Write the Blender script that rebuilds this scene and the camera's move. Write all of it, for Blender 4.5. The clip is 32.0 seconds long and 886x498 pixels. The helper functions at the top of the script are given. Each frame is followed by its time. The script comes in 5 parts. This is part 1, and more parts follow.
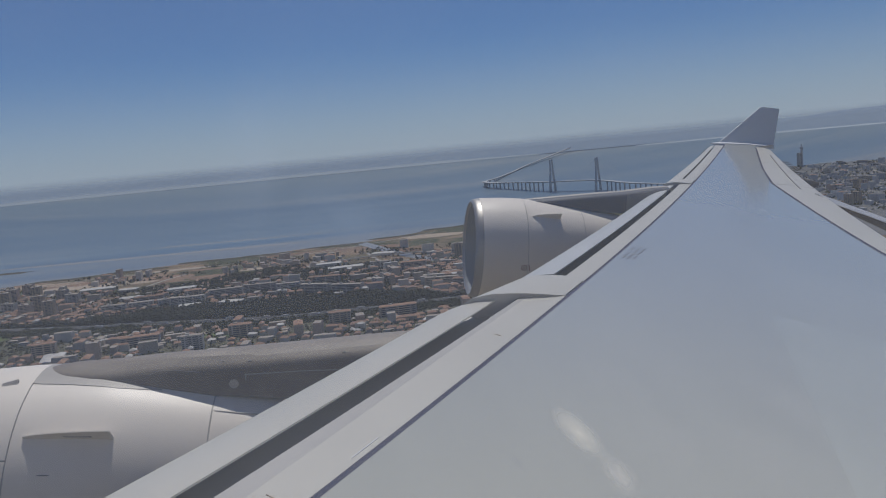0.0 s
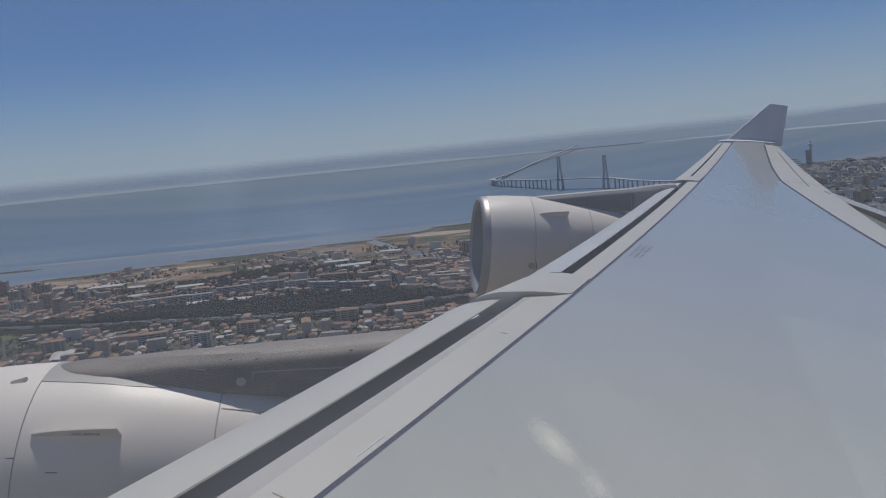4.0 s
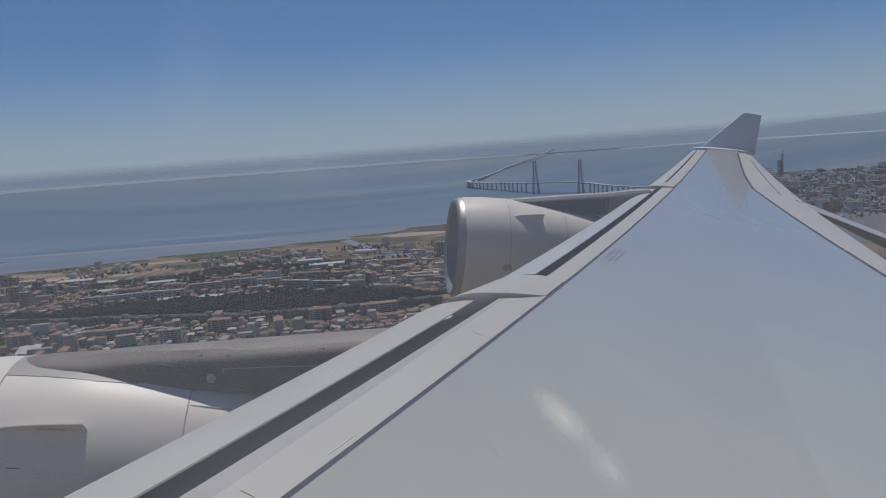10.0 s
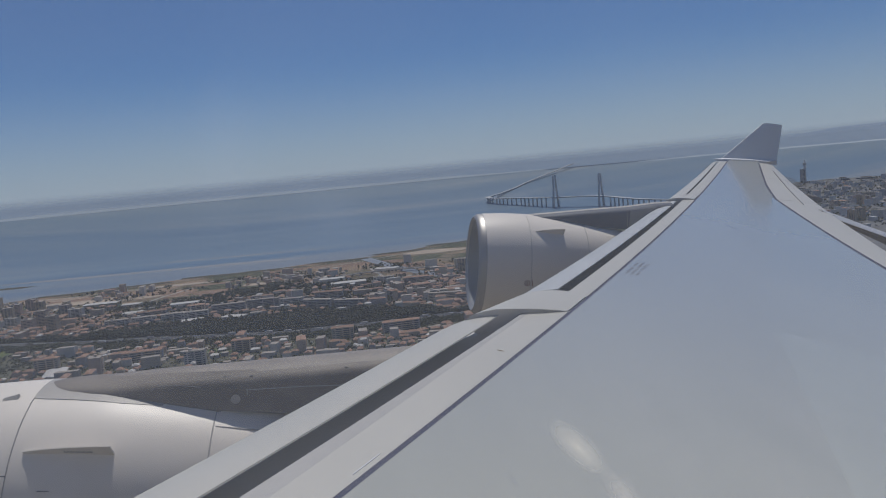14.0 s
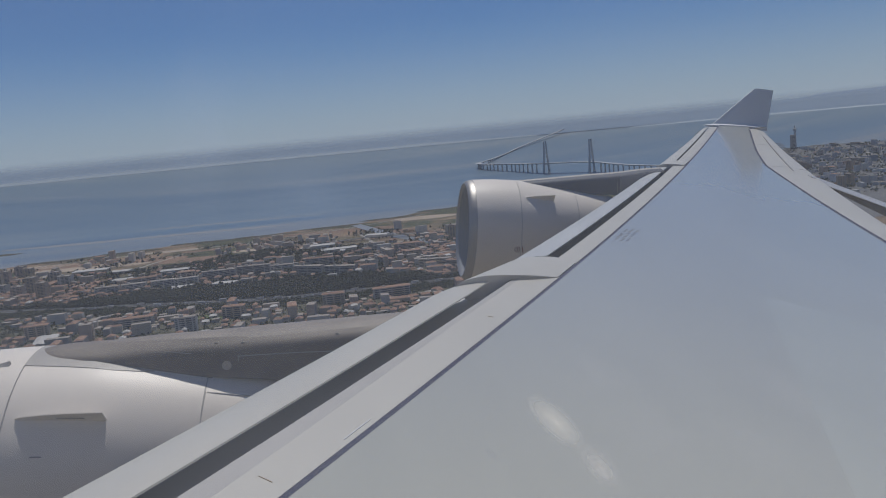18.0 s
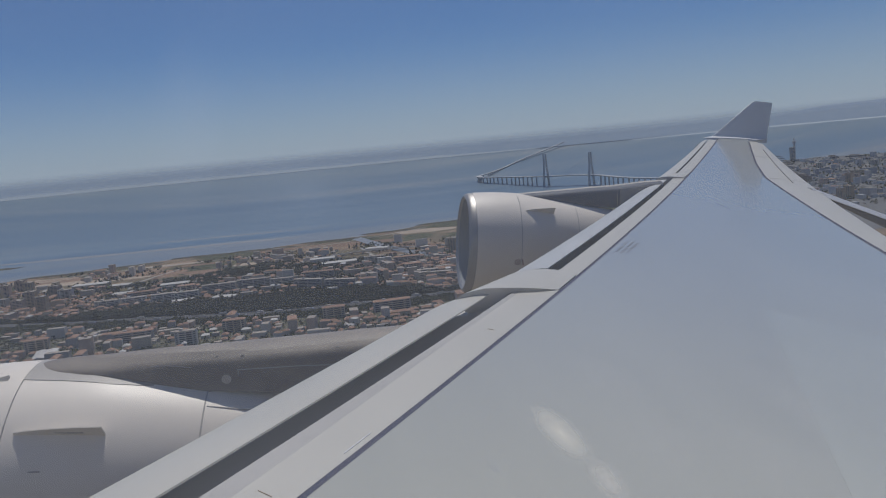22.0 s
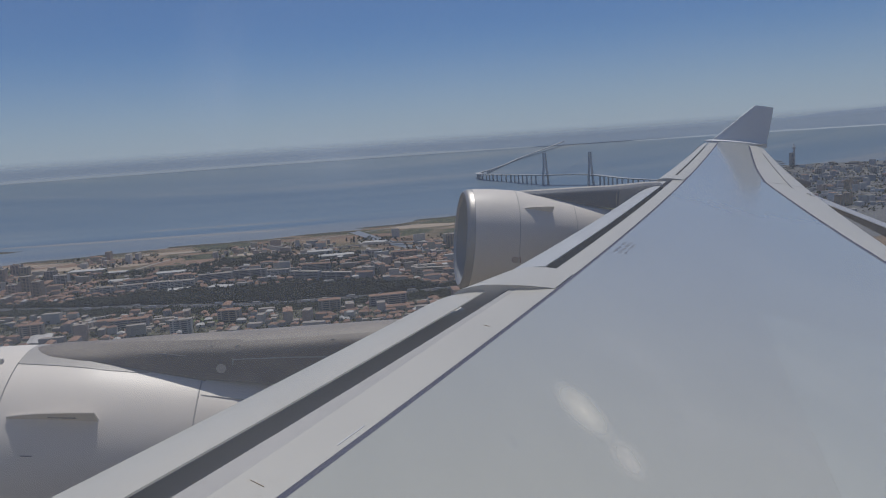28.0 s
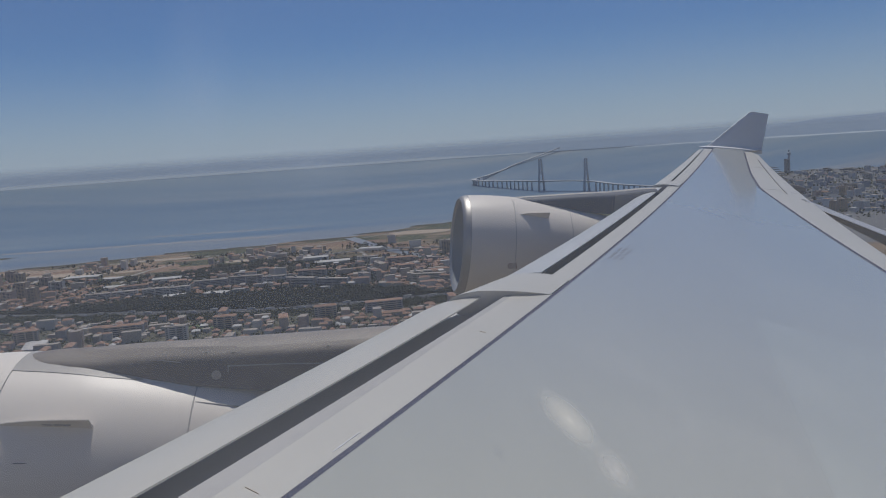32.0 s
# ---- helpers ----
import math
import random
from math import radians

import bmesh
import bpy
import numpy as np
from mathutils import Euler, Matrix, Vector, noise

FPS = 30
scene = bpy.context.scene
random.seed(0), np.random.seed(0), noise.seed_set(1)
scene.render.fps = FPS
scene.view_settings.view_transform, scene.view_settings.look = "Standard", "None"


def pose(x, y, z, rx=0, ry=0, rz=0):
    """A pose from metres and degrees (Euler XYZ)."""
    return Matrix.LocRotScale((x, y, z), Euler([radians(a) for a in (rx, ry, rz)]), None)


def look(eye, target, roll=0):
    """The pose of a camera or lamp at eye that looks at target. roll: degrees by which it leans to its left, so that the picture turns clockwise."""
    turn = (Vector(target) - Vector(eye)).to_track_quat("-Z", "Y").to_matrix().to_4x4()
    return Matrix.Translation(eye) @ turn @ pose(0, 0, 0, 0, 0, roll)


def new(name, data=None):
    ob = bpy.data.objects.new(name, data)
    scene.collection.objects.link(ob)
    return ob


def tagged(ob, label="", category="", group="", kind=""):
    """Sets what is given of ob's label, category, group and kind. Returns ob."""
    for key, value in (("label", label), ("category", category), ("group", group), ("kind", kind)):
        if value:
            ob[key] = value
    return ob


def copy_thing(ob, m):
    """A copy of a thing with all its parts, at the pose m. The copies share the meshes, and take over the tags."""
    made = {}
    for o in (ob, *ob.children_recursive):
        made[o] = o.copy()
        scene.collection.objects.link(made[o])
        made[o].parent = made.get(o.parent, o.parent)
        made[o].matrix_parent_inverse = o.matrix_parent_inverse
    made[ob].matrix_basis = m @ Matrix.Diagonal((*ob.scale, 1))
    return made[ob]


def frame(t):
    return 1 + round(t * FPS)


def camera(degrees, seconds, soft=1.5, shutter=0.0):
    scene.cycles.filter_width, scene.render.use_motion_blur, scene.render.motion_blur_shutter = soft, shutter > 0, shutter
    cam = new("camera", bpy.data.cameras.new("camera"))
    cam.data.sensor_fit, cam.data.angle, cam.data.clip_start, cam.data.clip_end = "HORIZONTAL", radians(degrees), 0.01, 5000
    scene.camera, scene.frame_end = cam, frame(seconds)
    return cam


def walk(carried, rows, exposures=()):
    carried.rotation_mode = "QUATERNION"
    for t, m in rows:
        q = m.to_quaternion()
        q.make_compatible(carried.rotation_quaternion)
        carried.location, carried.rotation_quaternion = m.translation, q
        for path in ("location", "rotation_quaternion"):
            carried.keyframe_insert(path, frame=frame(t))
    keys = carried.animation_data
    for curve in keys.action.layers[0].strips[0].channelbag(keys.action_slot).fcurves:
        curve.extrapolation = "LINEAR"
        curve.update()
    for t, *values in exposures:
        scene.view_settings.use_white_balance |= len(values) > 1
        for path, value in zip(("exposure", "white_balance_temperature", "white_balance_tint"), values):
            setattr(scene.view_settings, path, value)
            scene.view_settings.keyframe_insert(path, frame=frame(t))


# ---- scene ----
cam = camera(57.1, 32.0, soft=1.0)
PATH = [
    (0.0, -0.0299, 0.0075, 250.0128, 83.35, 5.41, -96.98),
    (0.5, -0.0300, 0.0071, 250.0130, 83.20, 5.49, -96.89),
    (1.0, -0.0294, 0.0067, 250.0131, 83.37, 5.73, -96.74),
    (1.5, -0.0298, 0.0063, 250.0132, 83.20, 5.93, -96.66),
    (2.0, -0.0299, 0.0059, 250.0134, 83.06, 5.58, -96.51),
    (2.5, -0.0306, 0.0041, 250.0136, 83.06, 5.34, -96.50),
    (3.0, -0.0306, 0.0023, 250.0139, 83.16, 4.92, -96.67),
    (3.5, -0.0306, 0.0005, 250.0142, 83.14, 5.16, -96.54),
    (4.0, -0.0285, -0.0013, 250.0144, 83.24, 5.50, -96.46),
    (4.5, -0.0250, -0.0002, 250.0129, 83.23, 6.00, -96.32),
    (6.5, -0.0172, 0.0045, 250.0066, 83.73, 4.24, -97.34),
    (7.0, -0.0114, 0.0057, 250.0051, 83.26, 4.57, -97.33),
    (7.5, -0.0095, 0.0053, 250.0042, 82.76, 4.75, -97.44),
    (8.0, -0.0119, 0.0049, 250.0033, 82.50, 4.93, -97.46),
    (8.5, -0.0124, 0.0045, 250.0024, 82.65, 4.73, -97.60),
    (9.0, -0.0106, 0.0041, 250.0015, 83.06, 4.71, -97.58),
    (9.5, -0.0075, 0.0035, 250.0009, 83.15, 4.48, -97.76),
    (10.0, -0.0062, 0.0029, 250.0004, 83.18, 4.11, -98.10),
    (10.5, -0.0050, 0.0023, 249.9998, 83.23, 3.95, -98.28),
    (11.0, -0.0034, 0.0018, 249.9992, 83.57, 4.11, -98.24),
    (11.5, -0.0034, 0.0022, 250.0006, 83.92, 4.59, -97.95),
    (12.0, -0.0045, 0.0026, 250.0020, 84.03, 5.12, -97.56),
    (12.5, -0.0089, 0.0030, 250.0034, 84.02, 4.41, -97.54),
    (13.0, -0.0121, 0.0034, 250.0048, 84.07, 4.66, -97.48),
    (13.5, -0.0143, 0.0033, 250.0060, 84.32, 5.19, -97.13),
    (14.0, -0.0161, 0.0031, 250.0072, 84.46, 5.34, -96.75),
    (14.5, -0.0162, 0.0030, 250.0084, 84.35, 5.31, -96.83),
    (15.0, -0.0164, 0.0029, 250.0096, 83.83, 4.98, -96.91),
    (15.5, -0.0151, 0.0025, 250.0096, 83.38, 4.95, -96.99),
    (17.5, -0.0163, 0.0008, 250.0098, 82.20, 4.94, -97.33),
    (18.0, -0.0174, 0.0004, 250.0099, 82.02, 5.34, -97.43),
    (18.5, -0.0186, 0.0008, 250.0093, 82.09, 5.44, -97.52),
    (19.0, -0.0186, 0.0013, 250.0087, 82.23, 5.12, -97.50),
    (19.5, -0.0184, 0.0017, 250.0082, 82.54, 5.12, -97.22),
    (20.0, -0.0182, 0.0021, 250.0076, 83.14, 5.00, -97.01),
    (20.5, -0.0179, 0.0015, 250.0073, 83.40, 4.98, -97.53),
    (21.0, -0.0163, 0.0008, 250.0070, 83.47, 4.78, -97.81),
    (21.5, -0.0147, 0.0002, 250.0067, 83.30, 5.42, -97.49),
    (22.0, -0.0096, -0.0005, 250.0064, 82.94, 5.47, -97.43),
    (22.5, -0.0059, 0.0002, 250.0049, 82.59, 4.21, -97.76),
    (23.0, -0.0023, 0.0010, 250.0035, 82.49, 3.33, -98.06),
    (23.5, -0.0027, 0.0017, 250.0020, 82.62, 3.49, -98.02),
    (24.0, -0.0032, 0.0025, 250.0005, 82.93, 3.89, -97.52),
    (24.5, -0.0037, 0.0014, 250.0014, 83.27, 3.79, -96.93),
    (25.0, -0.0040, 0.0003, 250.0022, 83.50, 3.70, -96.91),
    (25.5, -0.0042, 0.0012, 250.0020, 83.44, 3.91, -97.21),
    (27.5, -0.0050, 0.0049, 250.0012, 82.44, 3.82, -97.68),
    (28.0, -0.0064, 0.0058, 250.0010, 82.65, 3.91, -97.42),
    (28.5, -0.0076, 0.0050, 250.0013, 82.91, 3.78, -97.28),
    (29.0, -0.0083, 0.0043, 250.0016, 83.01, 3.75, -97.30),
    (29.5, -0.0072, 0.0036, 250.0018, 83.16, 4.14, -97.32),
    (30.0, -0.0059, 0.0028, 250.0021, 83.22, 4.20, -97.47),
    (30.5, -0.0046, 0.0028, 250.0018, 83.26, 4.17, -97.58),
    (31.0, -0.0044, 0.0028, 250.0015, 83.26, 4.04, -97.59),
    (31.5, -0.0044, 0.0029, 250.0012, 83.07, 4.00, -97.67),
    (32.0, -0.0044, 0.0029, 250.0008, 83.06, 3.90, -97.70),
]
walk(cam, [(t, pose(*p)) for t, *p in PATH], [(0.0, 0.14, 6480, 12), (32.0, 0.14, 6480, 12)])

EYE_Z = 250.0          # height of the cabin window over the water

# ---- light ----
SUN_EL, SUN_AZ = 66.5, 97.0    # degrees; azimuth clockwise from +Y (the flight direction)
world = bpy.data.worlds.new("sky")
scene.world = world
world.use_nodes = True
wn, wl = world.node_tree.nodes, world.node_tree.links
sky = wn.new("ShaderNodeTexSky")
sky.sky_type, sky.sun_disc = "NISHITA", False
sky.sun_elevation, sky.sun_rotation = radians(SUN_EL), radians(SUN_AZ)
sky.altitude, sky.air_density, sky.dust_density, sky.ozone_density = 4500, 1.5, 8.0, 10.0
wn["Background"].inputs["Strength"].default_value = 0.0415
cool = wn.new("ShaderNodeMix")
cool.data_type, cool.blend_type = "RGBA", "MULTIPLY"
cool.inputs["Factor"].default_value = 1.0
cool.inputs["B"].default_value = (0.78, 0.985, 1.14, 1)
wl.new(sky.outputs["Color"], cool.inputs["A"])
wl.new(cool.outputs["Result"], wn["Background"].inputs["Color"])
# summer haze low over the estuary
haze, blend, where, split, fade = (wn.new(k) for k in ("ShaderNodeBackground", "ShaderNodeMixShader", "ShaderNodeTexCoord", "ShaderNodeSeparateXYZ", "ShaderNodeMapRange"))
haze.inputs["Color"].default_value = (0.257, 0.312, 0.377, 1)
fade.interpolation_type = "SMOOTHSTEP"
fade.inputs["From Min"].default_value, fade.inputs["From Max"].default_value = -0.03, 0.15
fade.inputs["To Min"].default_value, fade.inputs["To Max"].default_value = 0.85, 0.0
wl.new(where.outputs["Generated"], split.inputs[0])
wl.new(split.outputs["Z"], fade.inputs["Value"])
wl.new(fade.outputs["Result"], blend.inputs["Fac"])
wl.new(wn["Background"].outputs[0], blend.inputs[1])
wl.new(haze.outputs[0], blend.inputs[2])
wl.new(blend.outputs[0], wn["World Output"].inputs["Surface"])
sun = new("sun", bpy.data.lights.new("sun", "SUN"))
sun.data.energy, sun.data.angle, sun.data.color = 2.27, radians(0.5), (0.98, 0.955, 0.885)
sun_way = Vector((math.sin(radians(SUN_AZ)) * math.cos(radians(SUN_EL)), math.cos(radians(SUN_AZ)) * math.cos(radians(SUN_EL)), math.sin(radians(SUN_EL))))
sun.matrix_world = look(sun_way * 400 + Vector((0, 0, 250)), (0, 0, 250))


# ---- materials ----
def mat(name, base, rough=0.5, metal=0.0, second=None, scale=1.0, amount=0.5, fine=12.0, bump=0.0, coat=0.0, spec=0.5, vary=0.0, stretch=None):
    """Principled paint with variation at two scales; vary: spread of brightness from object to object."""
    m = bpy.data.materials.new(name)
    m.use_nodes = True
    n, l = m.node_tree.nodes, m.node_tree.links
    p = n["Principled BSDF"]
    p.inputs["Roughness"].default_value, p.inputs["Metallic"].default_value = rough, metal
    p.inputs["Coat Weight"].default_value, p.inputs["Specular IOR Level"].default_value = coat, spec
    p.inputs["Coat Roughness"].default_value = 0.08
    tc = n.new("ShaderNodeTexCoord")
    src = tc.outputs["Object"]
    if stretch:
        mp = n.new("ShaderNodeMapping")
        mp.inputs["Scale"].default_value = stretch
        l.new(src, mp.inputs["Vector"])
        src = mp.outputs["Vector"]
    big, small = n.new("ShaderNodeTexNoise"), n.new("ShaderNodeTexNoise")
    for tex, s in ((big, scale), (small, scale * fine)):
        tex.inputs["Scale"].default_value, tex.inputs["Detail"].default_value = s, 5.0
        l.new(src, tex.inputs["Vector"])
    add = n.new("ShaderNodeMath")
    add.operation = "MULTIPLY_ADD"
    add.inputs[1].default_value = 0.45
    l.new(small.outputs["Fac"], add.inputs[0])
    l.new(big.outputs["Fac"], add.inputs[2])
    ramp = n.new("ShaderNodeMapRange")
    ramp.inputs["From Min"].default_value, ramp.inputs["From Max"].default_value = 0.45, 1.0
    ramp.inputs["To Max"].default_value = amount
    l.new(add.outputs[0], ramp.inputs["Value"])
    mix = n.new("ShaderNodeMix")
    mix.data_type = "RGBA"
    mix.inputs["A"].default_value = (*base, 1)
    mix.inputs["B"].default_value = (*(second or tuple(c * 0.7 for c in base)), 1)
    l.new(ramp.outputs["Result"], mix.inputs["Factor"])
    out = mix.outputs["Result"]
    if vary:
        oi, hsv, mr = n.new("ShaderNodeObjectInfo"), n.new("ShaderNodeHueSaturation"), n.new("ShaderNodeMapRange")
        mr.inputs["To Min"].default_value, mr.inputs["To Max"].default_value = 1 - vary, 1 + vary
        l.new(oi.outputs["Random"], mr.inputs["Value"])
        l.new(mr.outputs["Result"], hsv.inputs["Value"])
        l.new(out, hsv.inputs["Color"])
        out = hsv.outputs["Color"]
    l.new(out, p.inputs["Base Color"])
    if bump:
        b = n.new("ShaderNodeBump")
        b.inputs["Strength"].default_value, b.inputs["Distance"].default_value = bump, 0.3 / scale
        l.new(small.outputs["Fac"], b.inputs["Height"])
        l.new(b.outputs["Normal"], p.inputs["Normal"])
    return m


WING = mat("wing_grey_paint", (0.479, 0.472, 0.398), 0.25, 0, (0.418, 0.414, 0.352), 0.3, 0.9, 7, coat=0.65, stretch=(0.35, 2.2, 1))
SLAT = mat("slat_light_paint", (0.54, 0.516, 0.458), 0.4, 0, (0.46, 0.438, 0.39), 0.8, 0.6, 10, stretch=(0.5, 2, 1))
NOSE = mat("cove_dark_grey", (0.44, 0.42, 0.395), 0.6, 0, (0.52, 0.50, 0.465), 0.9, 0.7, 8)
# Near-black copy of the cove skin: shade of the outer gaps in colour.
NOSE_SHADE = mat("gap_painted_shade", (0.025, 0.026, 0.032), 0.6, 0, (0.075, 0.073, 0.075), 0.9, 0.7, 8)
WORN = mat("worn_edge_beige", (0.43, 0.41, 0.385), 0.5, 0, (0.36, 0.345, 0.325), 2.0, 0.7, 8)
SLAT_NOSE = mat("slat_nose_lit", (0.66, 0.645, 0.61), 0.35, 0.3, (0.55, 0.54, 0.515), 1.2, 0.7, 9)
SEAL = mat("dark_seal", (0.05, 0.05, 0.085), 0.8, 0, (0.08, 0.08, 0.12), 3.0, 0.6, spec=0.15)
NAC = mat("nacelle_white_paint", (0.81, 0.744, 0.66), 0.42, 0, (0.725, 0.665, 0.59), 0.8, 0.7, 8, spec=0.3)
LIP = mat("bare_lip_metal", (0.40, 0.385, 0.37), 0.46, 0.6, (0.28, 0.27, 0.26), 2.5, 0.8, 8)
INLET = mat("inlet_lining", (0.22, 0.235, 0.26), 0.45, 0.1, (0.16, 0.17, 0.19), 2, 0.8)
FAN = mat("fan_titanium", (0.16, 0.16, 0.18), 0.4, 0.8, (0.1, 0.1, 0.11), 3, 0.5)
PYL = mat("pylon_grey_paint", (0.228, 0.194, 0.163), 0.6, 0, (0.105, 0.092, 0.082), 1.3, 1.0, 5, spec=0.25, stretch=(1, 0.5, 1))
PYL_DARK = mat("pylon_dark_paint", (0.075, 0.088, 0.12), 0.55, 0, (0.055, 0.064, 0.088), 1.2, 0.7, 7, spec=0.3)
AFT_BAY = mat("aft_bay_paint", (0.20, 0.205, 0.225), 0.6, 0, (0.15, 0.155, 0.17), 1.3, 0.8, 6)
# Paler tone painted where the inboard pylon's crest catches the light.
CREST = mat("lit_crest_tone", (0.262, 0.227, 0.193), 0.6, 0, (0.16, 0.138, 0.12), 1.6, 0.9, 5)
APRON = mat("apron_beige_grey", (0.42, 0.39, 0.355), 0.5, 0, (0.30, 0.28, 0.255), 2.5, 0.8, 7)
LINE = mat("panel_line", (0.26, 0.25, 0.245), 0.7)
JOINT = mat("cowl_joint_line", (0.50, 0.47, 0.44), 0.7)
ORANGE = mat("primer_rust", (0.46, 0.335, 0.19), 0.6)
MARK = mat("marking_grey", (0.75, 0.76, 0.78), 0.5)
DARKMARK = mat("marking_dark", (0.10, 0.10, 0.11), 0.5)
REDMARK = mat("marking_brown", (0.22, 0.10, 0.08), 0.5)
WINGLET = mat("winglet_paint", (0.75, 0.75, 0.74), 0.3, 0, (0.68, 0.68, 0.67), 0.5, 0.5)
FUSE = mat("fuselage_white_paint", (0.84, 0.84, 0.83), 0.3, 0, (0.78, 0.78, 0.77), 0.5, 0.5)


# ---- building blocks ----
def mesh(name, bm, material, smooth=True, angle=40):
    me = bpy.data.meshes.new(name)
    bmesh.ops.recalc_face_normals(bm, faces=bm.faces)
    bm.to_mesh(me)
    bm.free()
    for m in (material if isinstance(material, (list, tuple)) else [material]):
        me.materials.append(m)
    if smooth:
        for p in me.polygons:
            p.use_smooth = True
        me.set_sharp_from_angle(angle=radians(angle))
    return me


def part(name, bm, material, parent, label="", smooth=True):
    ob = new(name, bm if isinstance(bm, bpy.types.Mesh) else mesh(name, bm, material, smooth))
    ob.parent = parent
    return tagged(ob, label)


def thing(name, label, category, m=None, group="", kind=""):
    ob = new(name)
    ob.empty_display_size = 0.2
    if m is not None:
        ob.matrix_world = m
    return tagged(ob, label, category, group, kind)


def loft(rings, close_ring=True, caps=True):
    """Skin over rings of points, each of one length."""
    bm = bmesh.new()
    vs = [[bm.verts.new(p) for p in r] for r in rings]
    n = len(rings[0])
    for a, b in zip(vs, vs[1:]):
        for i in range(n if close_ring else n - 1):
            j = (i + 1) % n
            bm.faces.new((a[i], a[j], b[j], b[i]))
    if caps and close_ring:
        bm.faces.new(vs[0][::-1])
        bm.faces.new(vs[-1])
    return bm


def lathe(profile, centre, n=64, a0=0.0, a1=360.0):
    """Turns (y, r) pairs round the axis through centre, along y."""
    bm = bmesh.new()
    full = a1 - a0 >= 359.9
    cols = []
    for k in range(n if full else n + 1):
        a = radians(a0 + (a1 - a0) * k / n)
        cols.append([bm.verts.new((centre[0] + r * math.sin(a), centre[1] + y, centre[2] + r * math.cos(a))) for y, r in profile])
    for k in range(n):
        a, b = cols[k], cols[(k + 1) % len(cols)]
        for i in range(len(profile) - 1):
            bm.faces.new((a[i], a[i + 1], b[i + 1], b[i]))
    bmesh.ops.remove_doubles(bm, verts=bm.verts, dist=1e-5)
    return bm


def box(sx, sy, sz, at=(0, 0, 0), bevel=0.0):
    bm = bmesh.new()
    bmesh.ops.create_cube(bm, size=1, matrix=Matrix.Translation(at) @ Matrix.Diagonal((sx, sy, sz, 1)))
    if bevel:
        bmesh.ops.bevel(bm, geom=bm.edges[:], offset=bevel, segments=2, affect="EDGES")
    return bm


def lerp(a, b, s):
    return a + (b - a) * s


def table(pairs, x):
    """Straight-line interpolation, carried on past both ends."""
    for (xa, ya), (xb, yb) in zip(pairs, pairs[1:]):
        if x <= xb:
            break
    return lerp(ya, yb, (x - xa) / (xb - xa))


# ================= the aircraft (x outboard from the window, y forward, z up from the eye) =================
AIR = Matrix(((0.99975, 0.01294, -0.01793, 0), (-0.01519, 0.99112, -0.13209, 0), (0.01606, 0.13233, 0.99108, EYE_Z), (0, 0, 0, 1)))
plane = thing("airliner", "white and grey four-engined airliner climbing with slats out", "aircraft", AIR)
TIP = 26.7


def top(l):
    """Height of the wing's upper skin, bent up by its lift."""
    return -1.62 + 0.03 * l + 0.0021 * l * l if l > 0 else -1.62 + 0.03 * l


def y_seal(l):
    return 1.991 - 0.543 * l


def y_gap(l):
    return (2.432 - 0.546 * l) if l < 7.6 else (2.262 - 0.543 * l) if l < 17.8 else (2.26 - 0.542 * l)


def y_hinge(l):
    return table([(0, -3.6), (9.95, -7.03), (15.15, -8.75), (18.03, -9.68), (20.76, -10.85), (TIP, -13.6)], l)


def y_trail(l):
    return -3.72 - 0.388 * l


def spans(a, b, step=0.5):
    k = max(2, int(math.ceil((b - a) / step)) + 1)
    return [lerp(a, b, i / (k - 1)) for i in range(k)]


def strip(l0, l1, front, back, up=0.0, thick=0.05, cols=2, step=0.5):
    """A slab that follows the wing's upper skin between two lines."""
    rings = []
    for l in spans(l0, l1, step):
        ys = [lerp(front(l), back(l), i / (cols - 1)) for i in range(cols)]
        rings.append([(l, y, top(l) + up) for y in ys] + [(l, y, top(l) + up - thick) for y in ys[::-1]])
    return loft(rings)


# wing box: deep closed body between the seal and the rear hinge
rings = []
for l in spans(-1.5, TIP, 0.45):
    f, b = y_seal(l) - 0.035, y_hinge(l) + 0.02
    depth = 0.16 * (f - b) * (1.15 if l < 8 else 1.0)
    ups = [(l, lerp(f, b, s), top(l)) for s in (0, 0.25, 0.5, 0.75, 1)]
    lows = [(l, lerp(f, b, s), top(l) - depth * d) for s, d in ((1, 0.35), (0.7, 0.8), (0.35, 1.0), (0, 0.9))]
    rings.append(ups + lows)
wing_box = part("wing_box", loft(rings), WING, plane, "smooth glossy light grey upper wing skin")
part("seal_strip", strip(-1.0, TIP, lambda l: y_seal(l) + 0.012, lambda l: y_seal(l) - 0.043, -0.006, 0.08), SEAL, plane, "dark blue-grey rubber seal along the wing")


